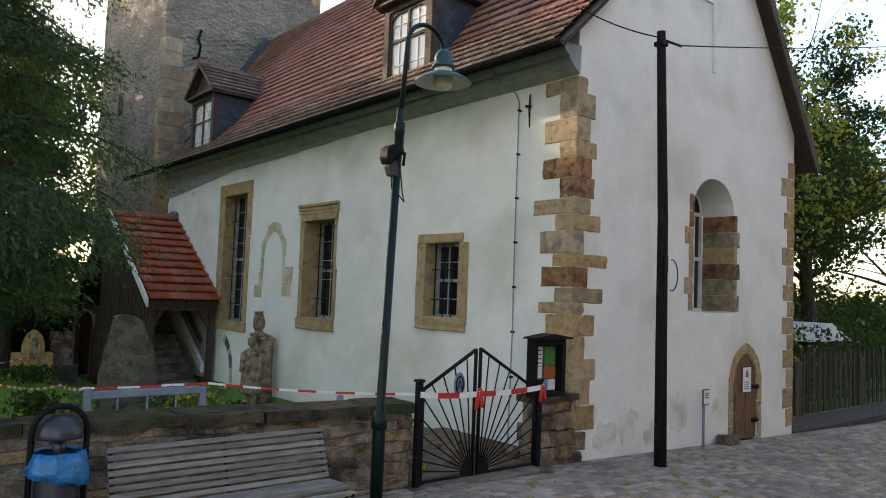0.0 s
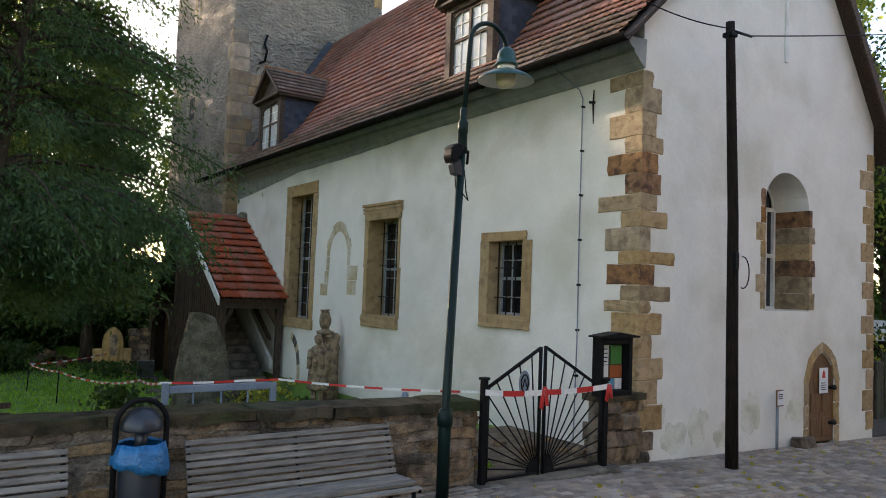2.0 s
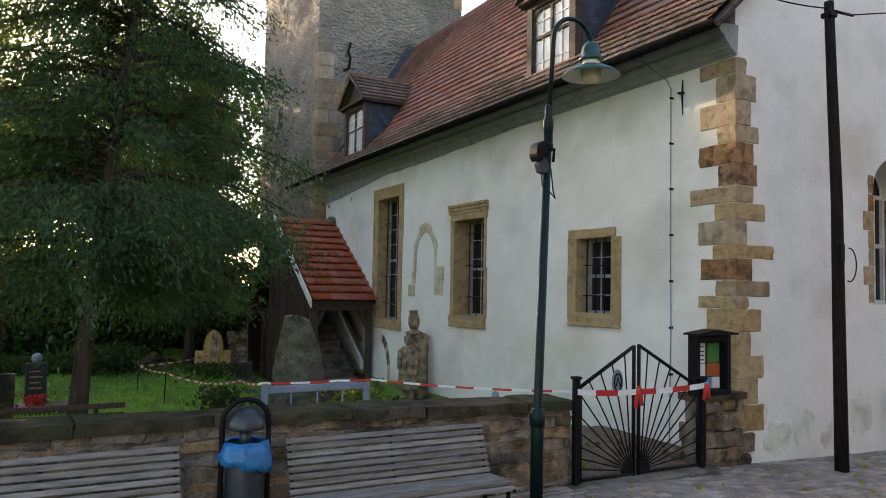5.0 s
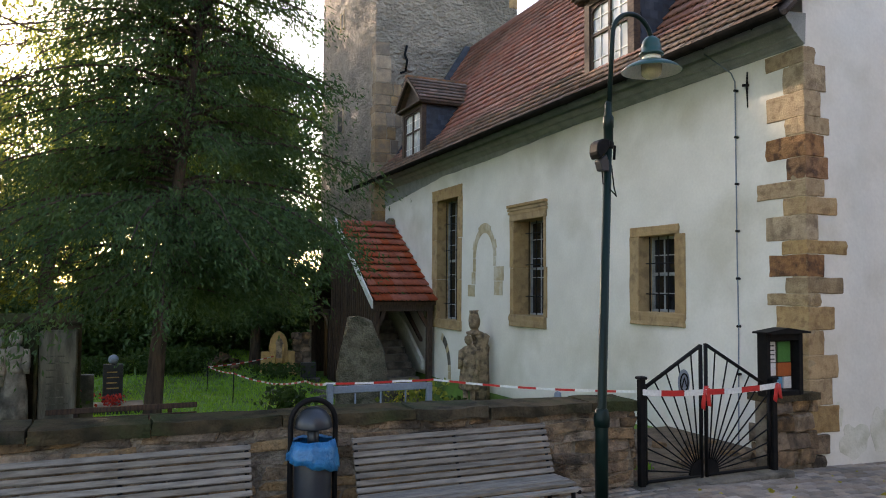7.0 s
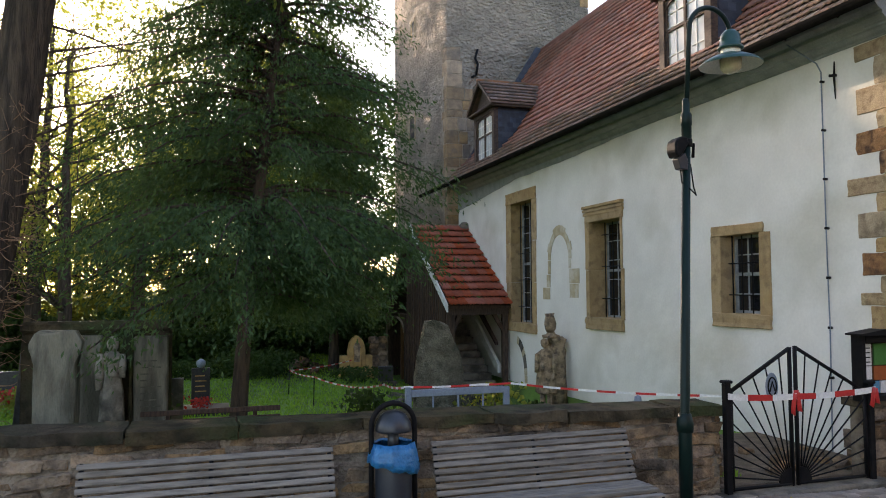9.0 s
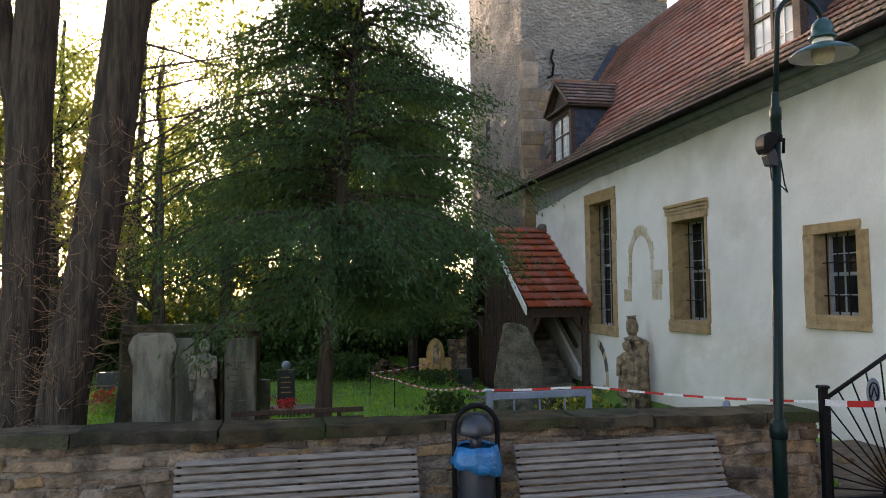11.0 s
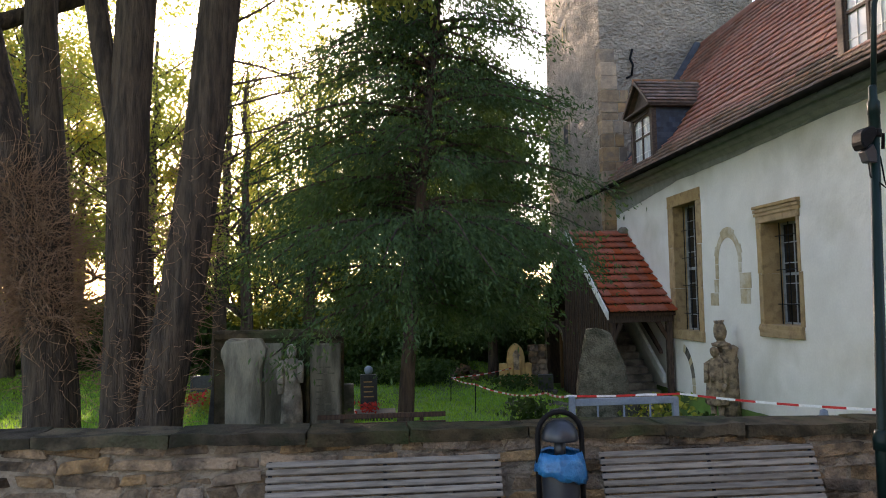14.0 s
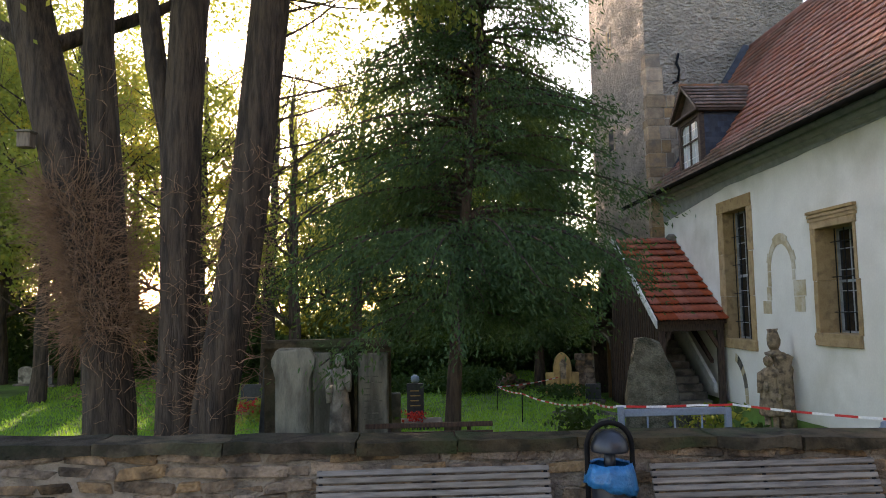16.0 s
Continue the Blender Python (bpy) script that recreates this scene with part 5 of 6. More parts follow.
part("ballast_box", prism([(-0.08, 3.235), (0.0, 3.30), (0.035, 3.22), (0.03, 3.13), (-0.05, 3.14)], "y", -0.05, 0.05, 0.008), BINGREY, lamp)
part("strap", lathe([(0.052, 3.36), (0.058, 3.37), (0.058, 3.42), (0.052, 3.43)], 0.049, 0, 14), BLACK, lamp)
part("bracket", tube([(0.05, 0, 3.40), (0.13, 0, 3.39), (0.12, 0, 3.26)], 0.015, 6), BLACK, lamp)
part("cable", tube([(-0.02, 0, 3.15), (-0.01, 0, 3.02), (0.06, -0.05, 2.94), (0.14, -0.01, 2.90), (0.12, 0, 2.98), (0.09, 0, 3.2)], 0.007, 5), BLACK, lamp)

# ---- utility pole and wires ----
up = thing("utility_pole", "dark weathered wooden utility pole with cables", "pole", (7.30, 4.30, -0.05))
part("pole", tube([(0, 0, 0), (-0.03, 0, 1.6), (-0.05, 0, 3.2), (-0.12, 0, 4.6), (-0.17, 0, 5.66)], [0.082, 0.075, 0.068, 0.062, 0.056], 14), POLEWOOD, up)
part("wire_arm", tube([(-0.2, 0, 5.56), (0.30, 0, 5.58)], 0.018, 6), BLACK, up)
part("clamp", box(-0.24, -0.10, -0.07, 0.07, 5.46, 5.52, 0.01), BLACK, up)
part("cable_loop", tube([(-0.24 - 0.12 * math.sin(a), -0.08, 5.22 + 0.32 * math.cos(a)) for a in [math.pi * i / 14 for i in range(15)]], 0.008, 6), BLACK, up)
part("cable_loop", tube([(0.03 + 0.13 * math.sin(a), -0.1, 2.47 + 0.2 * math.cos(a)) for a in [math.pi * (i / 14 - 0.05) for i in range(17)]], 0.008, 6), BLACK, up)
part("cable_box", box(-0.16, -0.08, -0.12, -0.06, 2.5, 2.72, 0.008), BLACK, up)


def sag(a, b, drop, n=12):
    a, b = Vector(a), Vector(b)
    return [a.lerp(b, i / n) - Vector((0, 0, drop * 4 * (i / n) * (1 - i / n))) for i in range(n + 1)]


for a, b in (((6.0, 4.72, 5.72), (7.12, 4.28, 5.52)), ((7.60, 4.3, 5.54), (16.0, 4.1, 7.6))):
    solid("overhead_wire", tube(sag(a, b, 0.05), 0.009, 5), BLACK, "thin black overhead cable fixed to the pole", "cable")

# ---- gate ----
GYp = 4.80


def gate_leaf(x_out, x_in, z_out, z_in):
    """Leaf with a raked top and bars that fan out from the foot of the meeting stile."""
    g = thing("iron_gate", "black iron gate leaf with bars fanning out like rays", "gate", (x_in, GYp, 0.10), 0, "double gate")
    s = x_out - x_in
    sg = 1 if s > 0 else -1
    for nm, a, b, r in (("bottom_rail", (sg * 0.02, 0.02), (s, 0.02), 0.017), ("outer_stile", (s, 0), (s, z_out), 0.021), ("inner_stile", (sg * 0.022, 0), (sg * 0.022, z_in), 0.021), ("top_rail", (s, z_out - 0.01), (sg * 0.022, z_in - 0.01), 0.021)):
        part(nm, tube([(a[0], 0, a[1]), (b[0], 0, b[1])], r, 4 if nm != "bottom_rail" else 6), BLACK, g)
    hx, hz = sg * 0.05, 0.05
    W = abs(s)
    for i in range(10):
        a = math.radians(7 + i * 8.7)
        dx, dz = math.cos(a), math.sin(a)
        k1 = (W - 0.05) / dx
        slope = (z_in - z_out) / W
        k2 = (z_in - 0.02 - hz - slope * 0.05) / (dz + slope * dx)
        k = min(k1, k2)
        part("ray_bar", tube([(hx, 0, hz), (hx + sg * dx * k, 0, hz + dz * k)], 0.0085, 5), BLACK, g)
    pts = [(0, 0)] + [(sg * 0.155 * math.cos(a), 0.155 * math.sin(a)) for a in [math.pi / 2 * i / 8 for i in range(9)]]
    part("hub_plate", prism([(p[0] + sg * 0.03, p[1] + 0.03) for p in pts], "y", -0.012, 0.012), BLACK, g)
    return g


gl = gate_leaf(3.78, 4.525, 0.98, 1.38)
gate_leaf(5.46, 4.55, 0.90, 1.39)
disc = lathe([(0.10, -0.004), (0.10, 0.004)], 0, 0, 20)
plate = thing("oval_sign", "small oval metal sign hung on the gate", "sign", (4.25, GYp - 0.03, 1.10))
p0 = part("plate", disc, GALV, plate)
p0.matrix_basis = pose(0, 0, 0, 90) @ Matrix.Diagonal((0.75, 1.35, 1, 1))
ring = part("mark", tube([(0.05 * math.cos(a), -0.008, 0.09 * math.sin(a)) for a in [2 * math.pi * i / 16 for i in range(17)]], 0.008, 5), BLACK, plate)
part("mark", tube([(-0.03, -0.008, -0.05), (0.0, -0.008, 0.05), (0.03, -0.008, -0.04)], 0.008, 5), BLACK, plate)
for x, zt in ((3.73, 1.18), (5.53, 1.10)):
    gp = thing("gate_post", "black square iron gate post with a cap", "post", (x, GYp, 0.05), 0, "gate posts")
    part("shaft", box(-0.032, 0.032, -0.032, 0.032, 0, zt - 0.08, 0.005), BLACK, gp)
    part("cap", box(-0.048, 0.048, -0.048, 0.048, zt - 0.08, zt - 0.05, 0.01), BLACK, gp)
solid("threshold", box(3.6, 5.7, 4.66, 4.98, -0.05, 0.085, 0.02), GRAVE, "worn stone threshold under the gate", "threshold", "structure")

# pier beside the gate, notice case on it
pier = solid("pier", box(5.60, XW - 0.03, 4.93, 5.12, -0.1, 0.80), MORTAR, "short rubble pier between gate and church corner", "pier", "structure")
for r in range(4):
    x = 5.60
    while x < XW - 0.05:
        w = rng.uniform(0.22, 0.4)
        w = min(w, XW + 0.02 - x)
        lay("stone", rng.choice(stones_in(RUBBLE)), pier, (x + w / 2, 4.93, 0.06 + r * 0.2 + 0.09), (w * 0.96, 0.14, 0.18), (rng.uniform(-4, 4), rng.uniform(-3, 3), 0))
        x += w
quoin(pier, 5.52, XW + 0.03, 4.84, 5.16, 0.80, 0.88, COPING, "coping_slab")
case = thing("notice_case", "dark wooden glazed notice case with coloured leaflets", "notice case", (5.76, 4.90, 0.87))
part("back", box(-0.27, 0.27, 0.05, 0.07, 0, 0.70), DARKWOOD, case)
for x in (-0.28, 0.22):
    part("side", box(x, x + 0.06, -0.07, 0.07, 0, 0.70, 0.006), BLACK, case)
part("bottom_rail", box(-0.219, 0.219, -0.068, 0.068, 0, 0.06, 0.006), BLACK, case)
part("top_rail", box(-0.219, 0.219, -0.068, 0.068, 0.62, 0.70, 0.006), BLACK, case)
part("cover", prism([(-0.34, 0.70), (0.34, 0.70), (0.34, 0.72), (0.0, 0.765), (-0.34, 0.72)], "y", -0.13, 0.08), BLACK, case)


def plain(name, c, rough=0.6):
    return mat(name, c, tuple(v * 0.9 for v in c), 8, 60, rough, 0.0)


cols = [plain("leaflet_green", (0.06, 0.20, 0.05)), plain("leaflet_orange", (0.36, 0.10, 0.03)), plain("leaflet_blue", (0.10, 0.28, 0.42)), PAPER]
for x0, x1, z0, z1, m in ((0.0, 0.19, 0.37, 0.60, 0), (-0.01, 0.20, 0.21, 0.36, 1), (-0.10, 0.06, 0.07, 0.20, 2), (-0.15, -0.04, 0.37, 0.60, 3), (-0.15, -0.04, 0.22, 0.36, 3), (0.08, 0.20, 0.07, 0.2, 3)):
    part("leaflet", box(x0, x1, 0.03, 0.048, z0, z1), cols[m], case)
for i in range(4):
    part("text_bar", box(-0.14, -0.06, 0.026, 0.029, 0.40 + i * 0.05, 0.412 + i * 0.05), BLACK, case)

# ---- litter bin ----
bn = thing("litter_bin", "dark metal litter bin with a blue bag in a hoop frame", "litter bin", (0.29, 4.42, 0.05))
hoop = [(-0.175, 0, 0), (-0.175, 0, 0.97)] + [(-0.175 * math.cos(a), 0, 0.97 + 0.175 * math.sin(a)) for a in [math.pi * i / 12 for i in range(1, 12)]] + [(0.175, 0, 0.97), (0.175, 0, 0)]
part("hoop", tube(hoop, 0.021, 10), BLACK, bn)
part("body", lathe([(0.135, 0.18), (0.14, 0.2), (0.148, 0.76), (0.145, 0.77)], 0, 0, 24), BINGREY, bn)
part("dome", lathe([(0.143, 0.93), (0.146, 0.945), (0.135, 1.0), (0.10, 1.055), (0.05, 1.085), (0.0, 1.093)], 0, 0, 24), BINGREY, bn)
part("neck", tube([(0, 0, 0.76), (0, 0, 0.94)], 0.045, 10), BINGREY, bn)
bm = bmesh.new()
rings = []
for k, (r, zz) in enumerate(((0.150, 0.83), (0.165, 0.845), (0.185, 0.78), (0.20, 0.71), (0.205, 0.655), (0.17, 0.645))):
    rings.append([bm.verts.new(((r + 0.006 * math.sin(s * 2.7 + k)) * math.cos(s * math.pi / 24), (r + 0.006 * math.sin(s * 2.7 + k)) * math.sin(s * math.pi / 24) * 0.95, zz + (0.004 if k < 2 else 0.012) * math.sin(s * 0.9 + k) - (0.04 * math.cos(s * math.pi / 24) if k > 2 else 0))) for s in range(48)])
for r0, r1 in zip(rings, rings[1:]):
    for s in range(48):
        bm.faces.new((r0[s], r0[(s + 1) % 48], r1[(s + 1) % 48], r1[s])).smooth = True
part("bin_bag", bm, BLUEBAG, bn, "creased blue plastic bag")

# ---- churchyard: stele, barrier frame, statue ----
def rough_block(profile, depth, seed, bumpy=0.03, cuts=5):
    """An upright slab cut from an outline (x, z) with an uneven hewn surface."""
    bm = prism(profile, "y", -depth / 2, depth / 2)
    bmesh.ops.triangulate(bm, faces=bm.faces)
    bmesh.ops.subdivide_edges(bm, edges=bm.edges, cuts=cuts, use_grid_fill=True)
    for v in bm.verts:
        v.co += noise.noise_vector(v.co * 3.1 + Vector((seed, 0, 0))) * bumpy + noise.noise_vector(v.co * 9 + Vector((0, seed, 0))) * bumpy * 0.5
    for f in bm.faces:
        f.smooth = True
    return bm


solid("standing_stone", rough_block([(-0.44, -0.3), (0.46, -0.3), (0.40, 0.6), (0.30, 1.25), (0.14, 1.66), (-0.06, 1.76), (-0.20, 1.72), (-0.30, 1.2)], 0.34, 5, 0.045), STELE, "tall grey-green standing stone on the lawn", "stone").matrix_world = pose(1.97, 8.6, -0.1, 2, 0, -12)
bf = thing("metal_barrier", "blue-grey painted metal barrier frame behind the wall", "barrier", (1.1, 7.0, 0))
for x in (0.0, 1.22):
    part("post", box(x - 0.035, x + 0.035, -0.03, 0.03, -0.1, 0.95 - 0.03 * x, 0.006), GALV, bf)
part("top_rail", box(0.036, 1.184, -0.025, 0.025, 0.84, 0.92, 0.006), GALV, bf)
for x in (0.3, 0.61, 0.92):
    part("bar", tube([(x, 0, 0), (x, 0, 0.84)], 0.012, 6), GALV, bf)


def figure(parts_list, seed, amount=0.02):
    """Turned bodies joined into one hewn mesh."""
    bm = bmesh.new()
    for prof, x, y, sx, sy, *sides in parts_list:
        t = lathe(prof, 0, 0, *(sides or (22,)))
        for v in t.verts:
            v.co = Vector((v.co.x * sx + x, v.co.y * sy + y, v.co.z))
        me = bpy.data.meshes.new("tmp")
        t.to_mesh(me)
        t.free()
        bm.from_mesh(me)
        bpy.data.meshes.remove(me)
    for v in bm.verts:
        a = math.atan2(v.co.y, v.co.x)
        fold = 0.5 * amount * math.sin(a * 13 + v.co.z * 2 + seed)
        v.co += noise.noise_vector(v.co * 6 + Vector((seed, 0, 0))) * amount + Vector((v.co.x, v.co.y, 0)).normalized() * fold
    return bm


solid("statue", figure([
    ([(0.36, -0.5), (0.36, 0.02), (0.33, 0.05)], 0.06, 0.06, 1, 0.8, 4),
    ([(0.085, 0.03), (0.055, 0.10), (0.07, 0.42)], -0.085, -0.06, 0.9, 1),
    ([(0.085, 0.03), (0.055, 0.10), (0.07, 0.42)], 0.06, -0.05, 0.9, 1),
    ([(0.19, 0.33), (0.205, 0.36), (0.18, 0.6), (0.145, 0.88), (0.15, 1.0), (0.16, 1.12), (0.15, 1.22), (0.06, 1.27), (0.045, 1.33)], -0.01, -0.03, 1, 0.7),
    ([(0.19, 0.30), (0.255, 0.34), (0.245, 0.6), (0.235, 0.9), (0.27, 1.12), (0.25, 1.17), (0.15, 1.22), (0.10, 1.25)], -0.01, 0.07, 1, 0.45),
    ([(0.035, 1.28), (0.062, 1.33), (0.075, 1.40), (0.068, 1.46), (0.03, 1.50)], -0.03, -0.04, 1, 1),
    ([(0.05, 0.78), (0.055, 0.9), (0.06, 1.05), (0.05, 1.17)], -0.195, -0.07, 1, 1),
    ([(0.05, 0.70), (0.055, 0.9), (0.06, 1.05), (0.05, 1.17)], 0.175, -0.08, 1, 1),
    ([(0.02, 0.78), (0.045, 0.84), (0.05, 0.94), (0.02, 1.0)], -0.07, -0.15, 1.2, 0.8),
    ([(0.02, 0.62), (0.05, 0.68), (0.03, 0.76)], 0.15, -0.13, 1, 0.8),
    ([(0.20, 0.0), (0.19, 0.6), (0.185, 1.1), (0.21, 1.22), (0.17, 1.30), (0.20, 1.42), (0.23, 1.47), (0.15, 1.52)], 0.20, 0.15, 1, 0.8, 7),
    ([(0.20, 1.50), (0.21, 1.55), (0.12, 1.57), (0.085, 1.60), (0.075, 1.63)], 0.08, 0.13, 1, 0.9, 8),
    ([(0.085, 1.62), (0.125, 1.70), (0.13, 1.80), (0.11, 1.90), (0.085, 1.97), (0.10, 2.02)], 0.06, 0.12, 1, 0.8, 9)], 3, 0.024), STATUE, "weathered brown sandstone statue beside the church wall", "statue").matrix_world = pose(5.80, 13.1, -0.48, 0, 0, -34)
solid("grave_lantern", lathe([(0.14, 0), (0.15, 0.1), (0.10, 0.14), (0.09, 0.24), (0.03, 0.28)], 0, 0, 14), GALV, "small grey metal lantern near the church wall", "lantern").matrix_world = pose(4.9, 8.2, 0.36) @ Matrix.Scale(0.55, 4)
solid("lantern_plinth", box(-0.1, 0.1, -0.1, 0.1, -0.65, 0, 0.02), GRAVE, "low stone plinth under the lantern", "plinth").matrix_world = pose(4.9, 8.2, 0.358)

# ---- graves ----
solid("stone_pillar", rough_block([(-0.20, -0.3), (0.20, -0.3), (0.195, 1.42), (0.235, 1.55), (0.245, 1.64), (0.19, 1.75), (-0.18, 1.76), (-0.235, 1.65), (-0.235, 1.56), (-0.185, 1.43)], 0.36, 9, 0.026), SLABSTONE, "square weathered grey stone pillar with rounded shoulders", "grave pillar").matrix_world = pose(-2.64, 7.5, -0.1)
tm = thing("grave_monument", "dark walled grave monument with stone slabs and a niche", "grave monument", (-2.4, 8.6, -0.1))
part("back_wall", box(-0.85, 0.85, 0.12, 0.34, -0.2, 1.70, 0.02), COPING, tm)
part("capstone", box(-0.86, 0.86, 0.06, 0.38, 1.68, 1.81, 0.03), COPING, tm, "dark mossy capstone")
part("base", box(-0.92, 0.92, -0.25, 0.36, -0.2, 0.34, 0.02), COPING, tm)
part("slab", box(-0.42, 0.06, -0.04, 0.118, 0.34, 1.64, 0.015), SLABSTONE, tm)
s2 = part("slab", box(0.42, 0.82, -0.06, 0.118, 0.56, 1.62, 0.015), SLABSTONE, tm, "pale grey inscribed slab")
for i in range(8):
    part("text_bar", box(0.50, 0.74 - 0.05 * (i % 3), -0.064, -0.0605, 0.75 + i * 0.08, 0.764 + i * 0.08), STELE, s2)
for x in (0.09, 0.37):
    part("pilaster", box(x, x + 0.04, -0.05, 0.117, 0.34, 1.66, 0.008), COPING, tm)
solid("angel_statue", figure([
    ([(0.17, -0.2), (0.17, 0.08), (0.13, 0.11)], 0, 0, 1, 1),
    ([(0.15, 0.08), (0.14, 0.2), (0.125, 0.45), (0.10, 0.68), (0.11, 0.80), (0.12, 0.90), (0.07, 0.98)], 0, 0, 1, 0.7),
    ([(0.04, 0.98), (0.062, 1.03), (0.068, 1.09), (0.05, 1.15), (0.02, 1.17)], 0.01, -0.02, 1, 1),
    ([(0.035, 0.52), (0.04, 0.62), (0.045, 0.78), (0.03, 0.95)], -0.135, -0.02, 1, 1),
    ([(0.035, 0.66), (0.05, 0.76), (0.045, 0.86), (0.03, 0.95)], 0.125, -0.05, 1, 1),
    ([(0.02, 0.66), (0.05, 0.70), (0.045, 0.77), (0.02, 0.80)], 0.03, -0.06, 1.3, 0.7)], 7, 0.018), PALESTATUE, "pale stone figure standing in the grave niche", "statue").matrix_world = pose(-2.21, 8.46, 0.40) @ Matrix.Scale(0.97, 4)
bg = thing("gravestone", "slanted black granite gravestone on a stone base", "gravestone", (-3.25, 9.0, -0.1), 0, "gravestones")
part("stone", prism([(-0.16, 0.1), (0.14, 0.1), (0.10, 1.42), (-0.05, 1.45)], "y", -0.06, 0.06, 0.01), DARKGRAVE, bg)
part("base", box(-0.3, 0.3, -0.3, 0.2, -0.1, 0.12, 0.02), GRAVE, bg)


def headstone(x, y, w, h, material, label, arched=False, gold=False):
    g = thing("gravestone", label, "gravestone", (x, y, yard(x, y)), rng.uniform(-6, 6), "gravestones")
    poly = [(-w / 2, 0.08), (w / 2, 0.08), (w / 2, h)] + ([(w * 0.3, h + 0.08), (0, h + 0.11), (-w * 0.3, h + 0.08)] if arched else []) + [(-w / 2, h)]
    st = part("stone", prism(poly, "y", -0.06, 0.06, 0.01), material, g)
    part("base", box(-w * 0.75, w * 0.75, -0.16, 0.14, -0.08, 0.08, 0.012), GRAVE, g)
    if gold:
        for i in range(4):
            part("text_bar", box(-w * 0.3, w * 0.3 - 0.03 * (i % 2), -0.066, -0.061, h * 0.45 + i * h * 0.12, h * 0.45 + i * h * 0.12 + 0.022), GOLDSTONE, st)
    return g


headstone(-1.25, 14.5, 0.36, 0.86, DARKGRAVE, "dark gravestone with gold lettering on a grave", False, True)
solid("stone_ball", lathe([(0.02, 0), (0.07, 0.02), (0.095, 0.08), (0.085, 0.14), (0.03, 0.18)], 0, 0, 14), GALV, "grey stone ball on the dark gravestone", "ornament").matrix_world = pose(-1.25, 14.5, yard(0, 14.5) + 0.86)
headstone(-1.62, 12.0, 0.24, 0.85, GRAVE, "narrow grey stone beside the monument")
headstone(-5.4, 17.5, 0.5, 0.72, DARKGRAVE, "blue-grey polished gravestone on the lawn")
for x, y, w, h, m in ((-12.2, 26, 0.5, 0.7, GRAVE), (-13.3, 26.5, 0.6, 0.6, PALESTATUE), (-14.6, 25.8, 0.5, 0.75, DARKGRAVE), (-15.6, 26.4, 0.55, 0.6, PALESTATUE), (-11, 27, 0.5, 0.65, DARKGRAVE), (-9.0, 23, 0.5, 0.7, GRAVE), (-7.9, 23.5, 0.5, 0.6, DARKGRAVE), (-6.9, 21, 0.45, 0.6, GRAVE)):
    headstone(x, y, w, h, m, "small gravestone far off at the edge of the wood", x % 2 < 1)
kerb = thing("grave_kerb", "dark polished grave kerb filled with flowers", "grave kerb", (-1.15, 14.0, yard(0, 14.0)))
part("kerb", box(-0.45, 0.45, -0.5, 0.35, -0.05, 0.14, 0.015), DARKGRAVE, kerb)

RED = leafy("red_flower", (0.45, 0.03, 0.03), (0.55, 0.06, 0.04), (0.4, 0.05, 0.03), 0.2)
YELLOW = leafy("yellow_flower", (0.55, 0.42, 0.03), (0.6, 0.5, 0.08), (0.5, 0.4, 0.05), 0.3)


def plants(name, label, at, half, h, count, size, leaf, seed, cat="plant"):
    nr = np.random.default_rng(seed)
    pt = nr.normal(size=(count, 3)) * np.array([half / 2, half / 2, 0]) + np.array([0, 0, 1]) * (nr.uniform(0, 1, (count, 1)) ** 0.7) * h
    ob = tagged(new(name, leaf_mesh(name, pt, nr.normal(size=(count, 3)) + np.array([0, 0, 0.8]), size, size * 0.4, leaf, nr)), label, cat, kind="stuff")
    ob.location = at
    return ob


plants("flower_bowl", "red flowers planted on the grave", (-1.25, 13.75, yard(0, 13.8) + 0.12), 0.22, 0.2, 160, 0.06, RED, 1, "flowers")
plants("flower_bowl", "red flowers beside the grave monument", (-1.75, 12.2, yard(0, 12) + 0.1), 0.2, 0.5, 130, 0.06, RED, 2, "flowers")
plants("garden_plant", "white and green flowers on a grave", (-4.7, 15.2, yard(0, 15)), 0.5, 0.5, 500, 0.09, BACKLEAF, 4)
plants("flower_bowl", "red flowers on a far grave", (-4.9, 15.0, yard(0, 15) + 0.25), 0.3, 0.25, 120, 0.07, RED, 5, "flowers")
plants("flower_bowl", "yellow flowers on a far grave", (-6.4, 15.5, yard(0, 15) + 0.4), 0.2, 0.3, 90, 0.07, YELLOW, 6, "flowers")
plants("garden_plant", "leafy green plants by the grave monument", (-1.95, 11.6, yard(0, 12)), 0.3, 0.6, 260, 0.08, DARKLEAF, 3)
plants("garden_plant", "green herbs at the foot of the statue", (5.3, 12.7, yard(5.3, 12.6)), 0.3, 0.5, 220, 0.1, DARKLEAF, 7)
plants("garden_plant", "green leaves by the metal barrier", (2.5, 7.9, yard(0, 8)), 0.4, 0.86, 420, 0.08, BACKLEAF, 9)
plants("flower_bowl", "small yellow blooms by the barrier", (2.3, 7.9, yard(0, 8) + 0.62), 0.3, 0.25, 50, 0.05, YELLOW, 10, "flowers")
plants("garden_plant", "green herbs beside the standing stone", (1.15, 9.6, yard(0, 9.6)), 0.3, 0.7, 420, 0.09, DARKLEAF, 12)
plants("garden_plant", "brown and green plants round the ochre gravestone", (2.7, 18.6, yard(0, 18.6)), 0.7, 0.35, 500, 0.1, DARKLEAF, 13)
plants("garden_plant", "round grey-green bush at the edge of the lawn", (0.2, 20.5, yard(0, 20)), 1.0, 0.7, 2200, 0.1, DARKLEAF, 14)

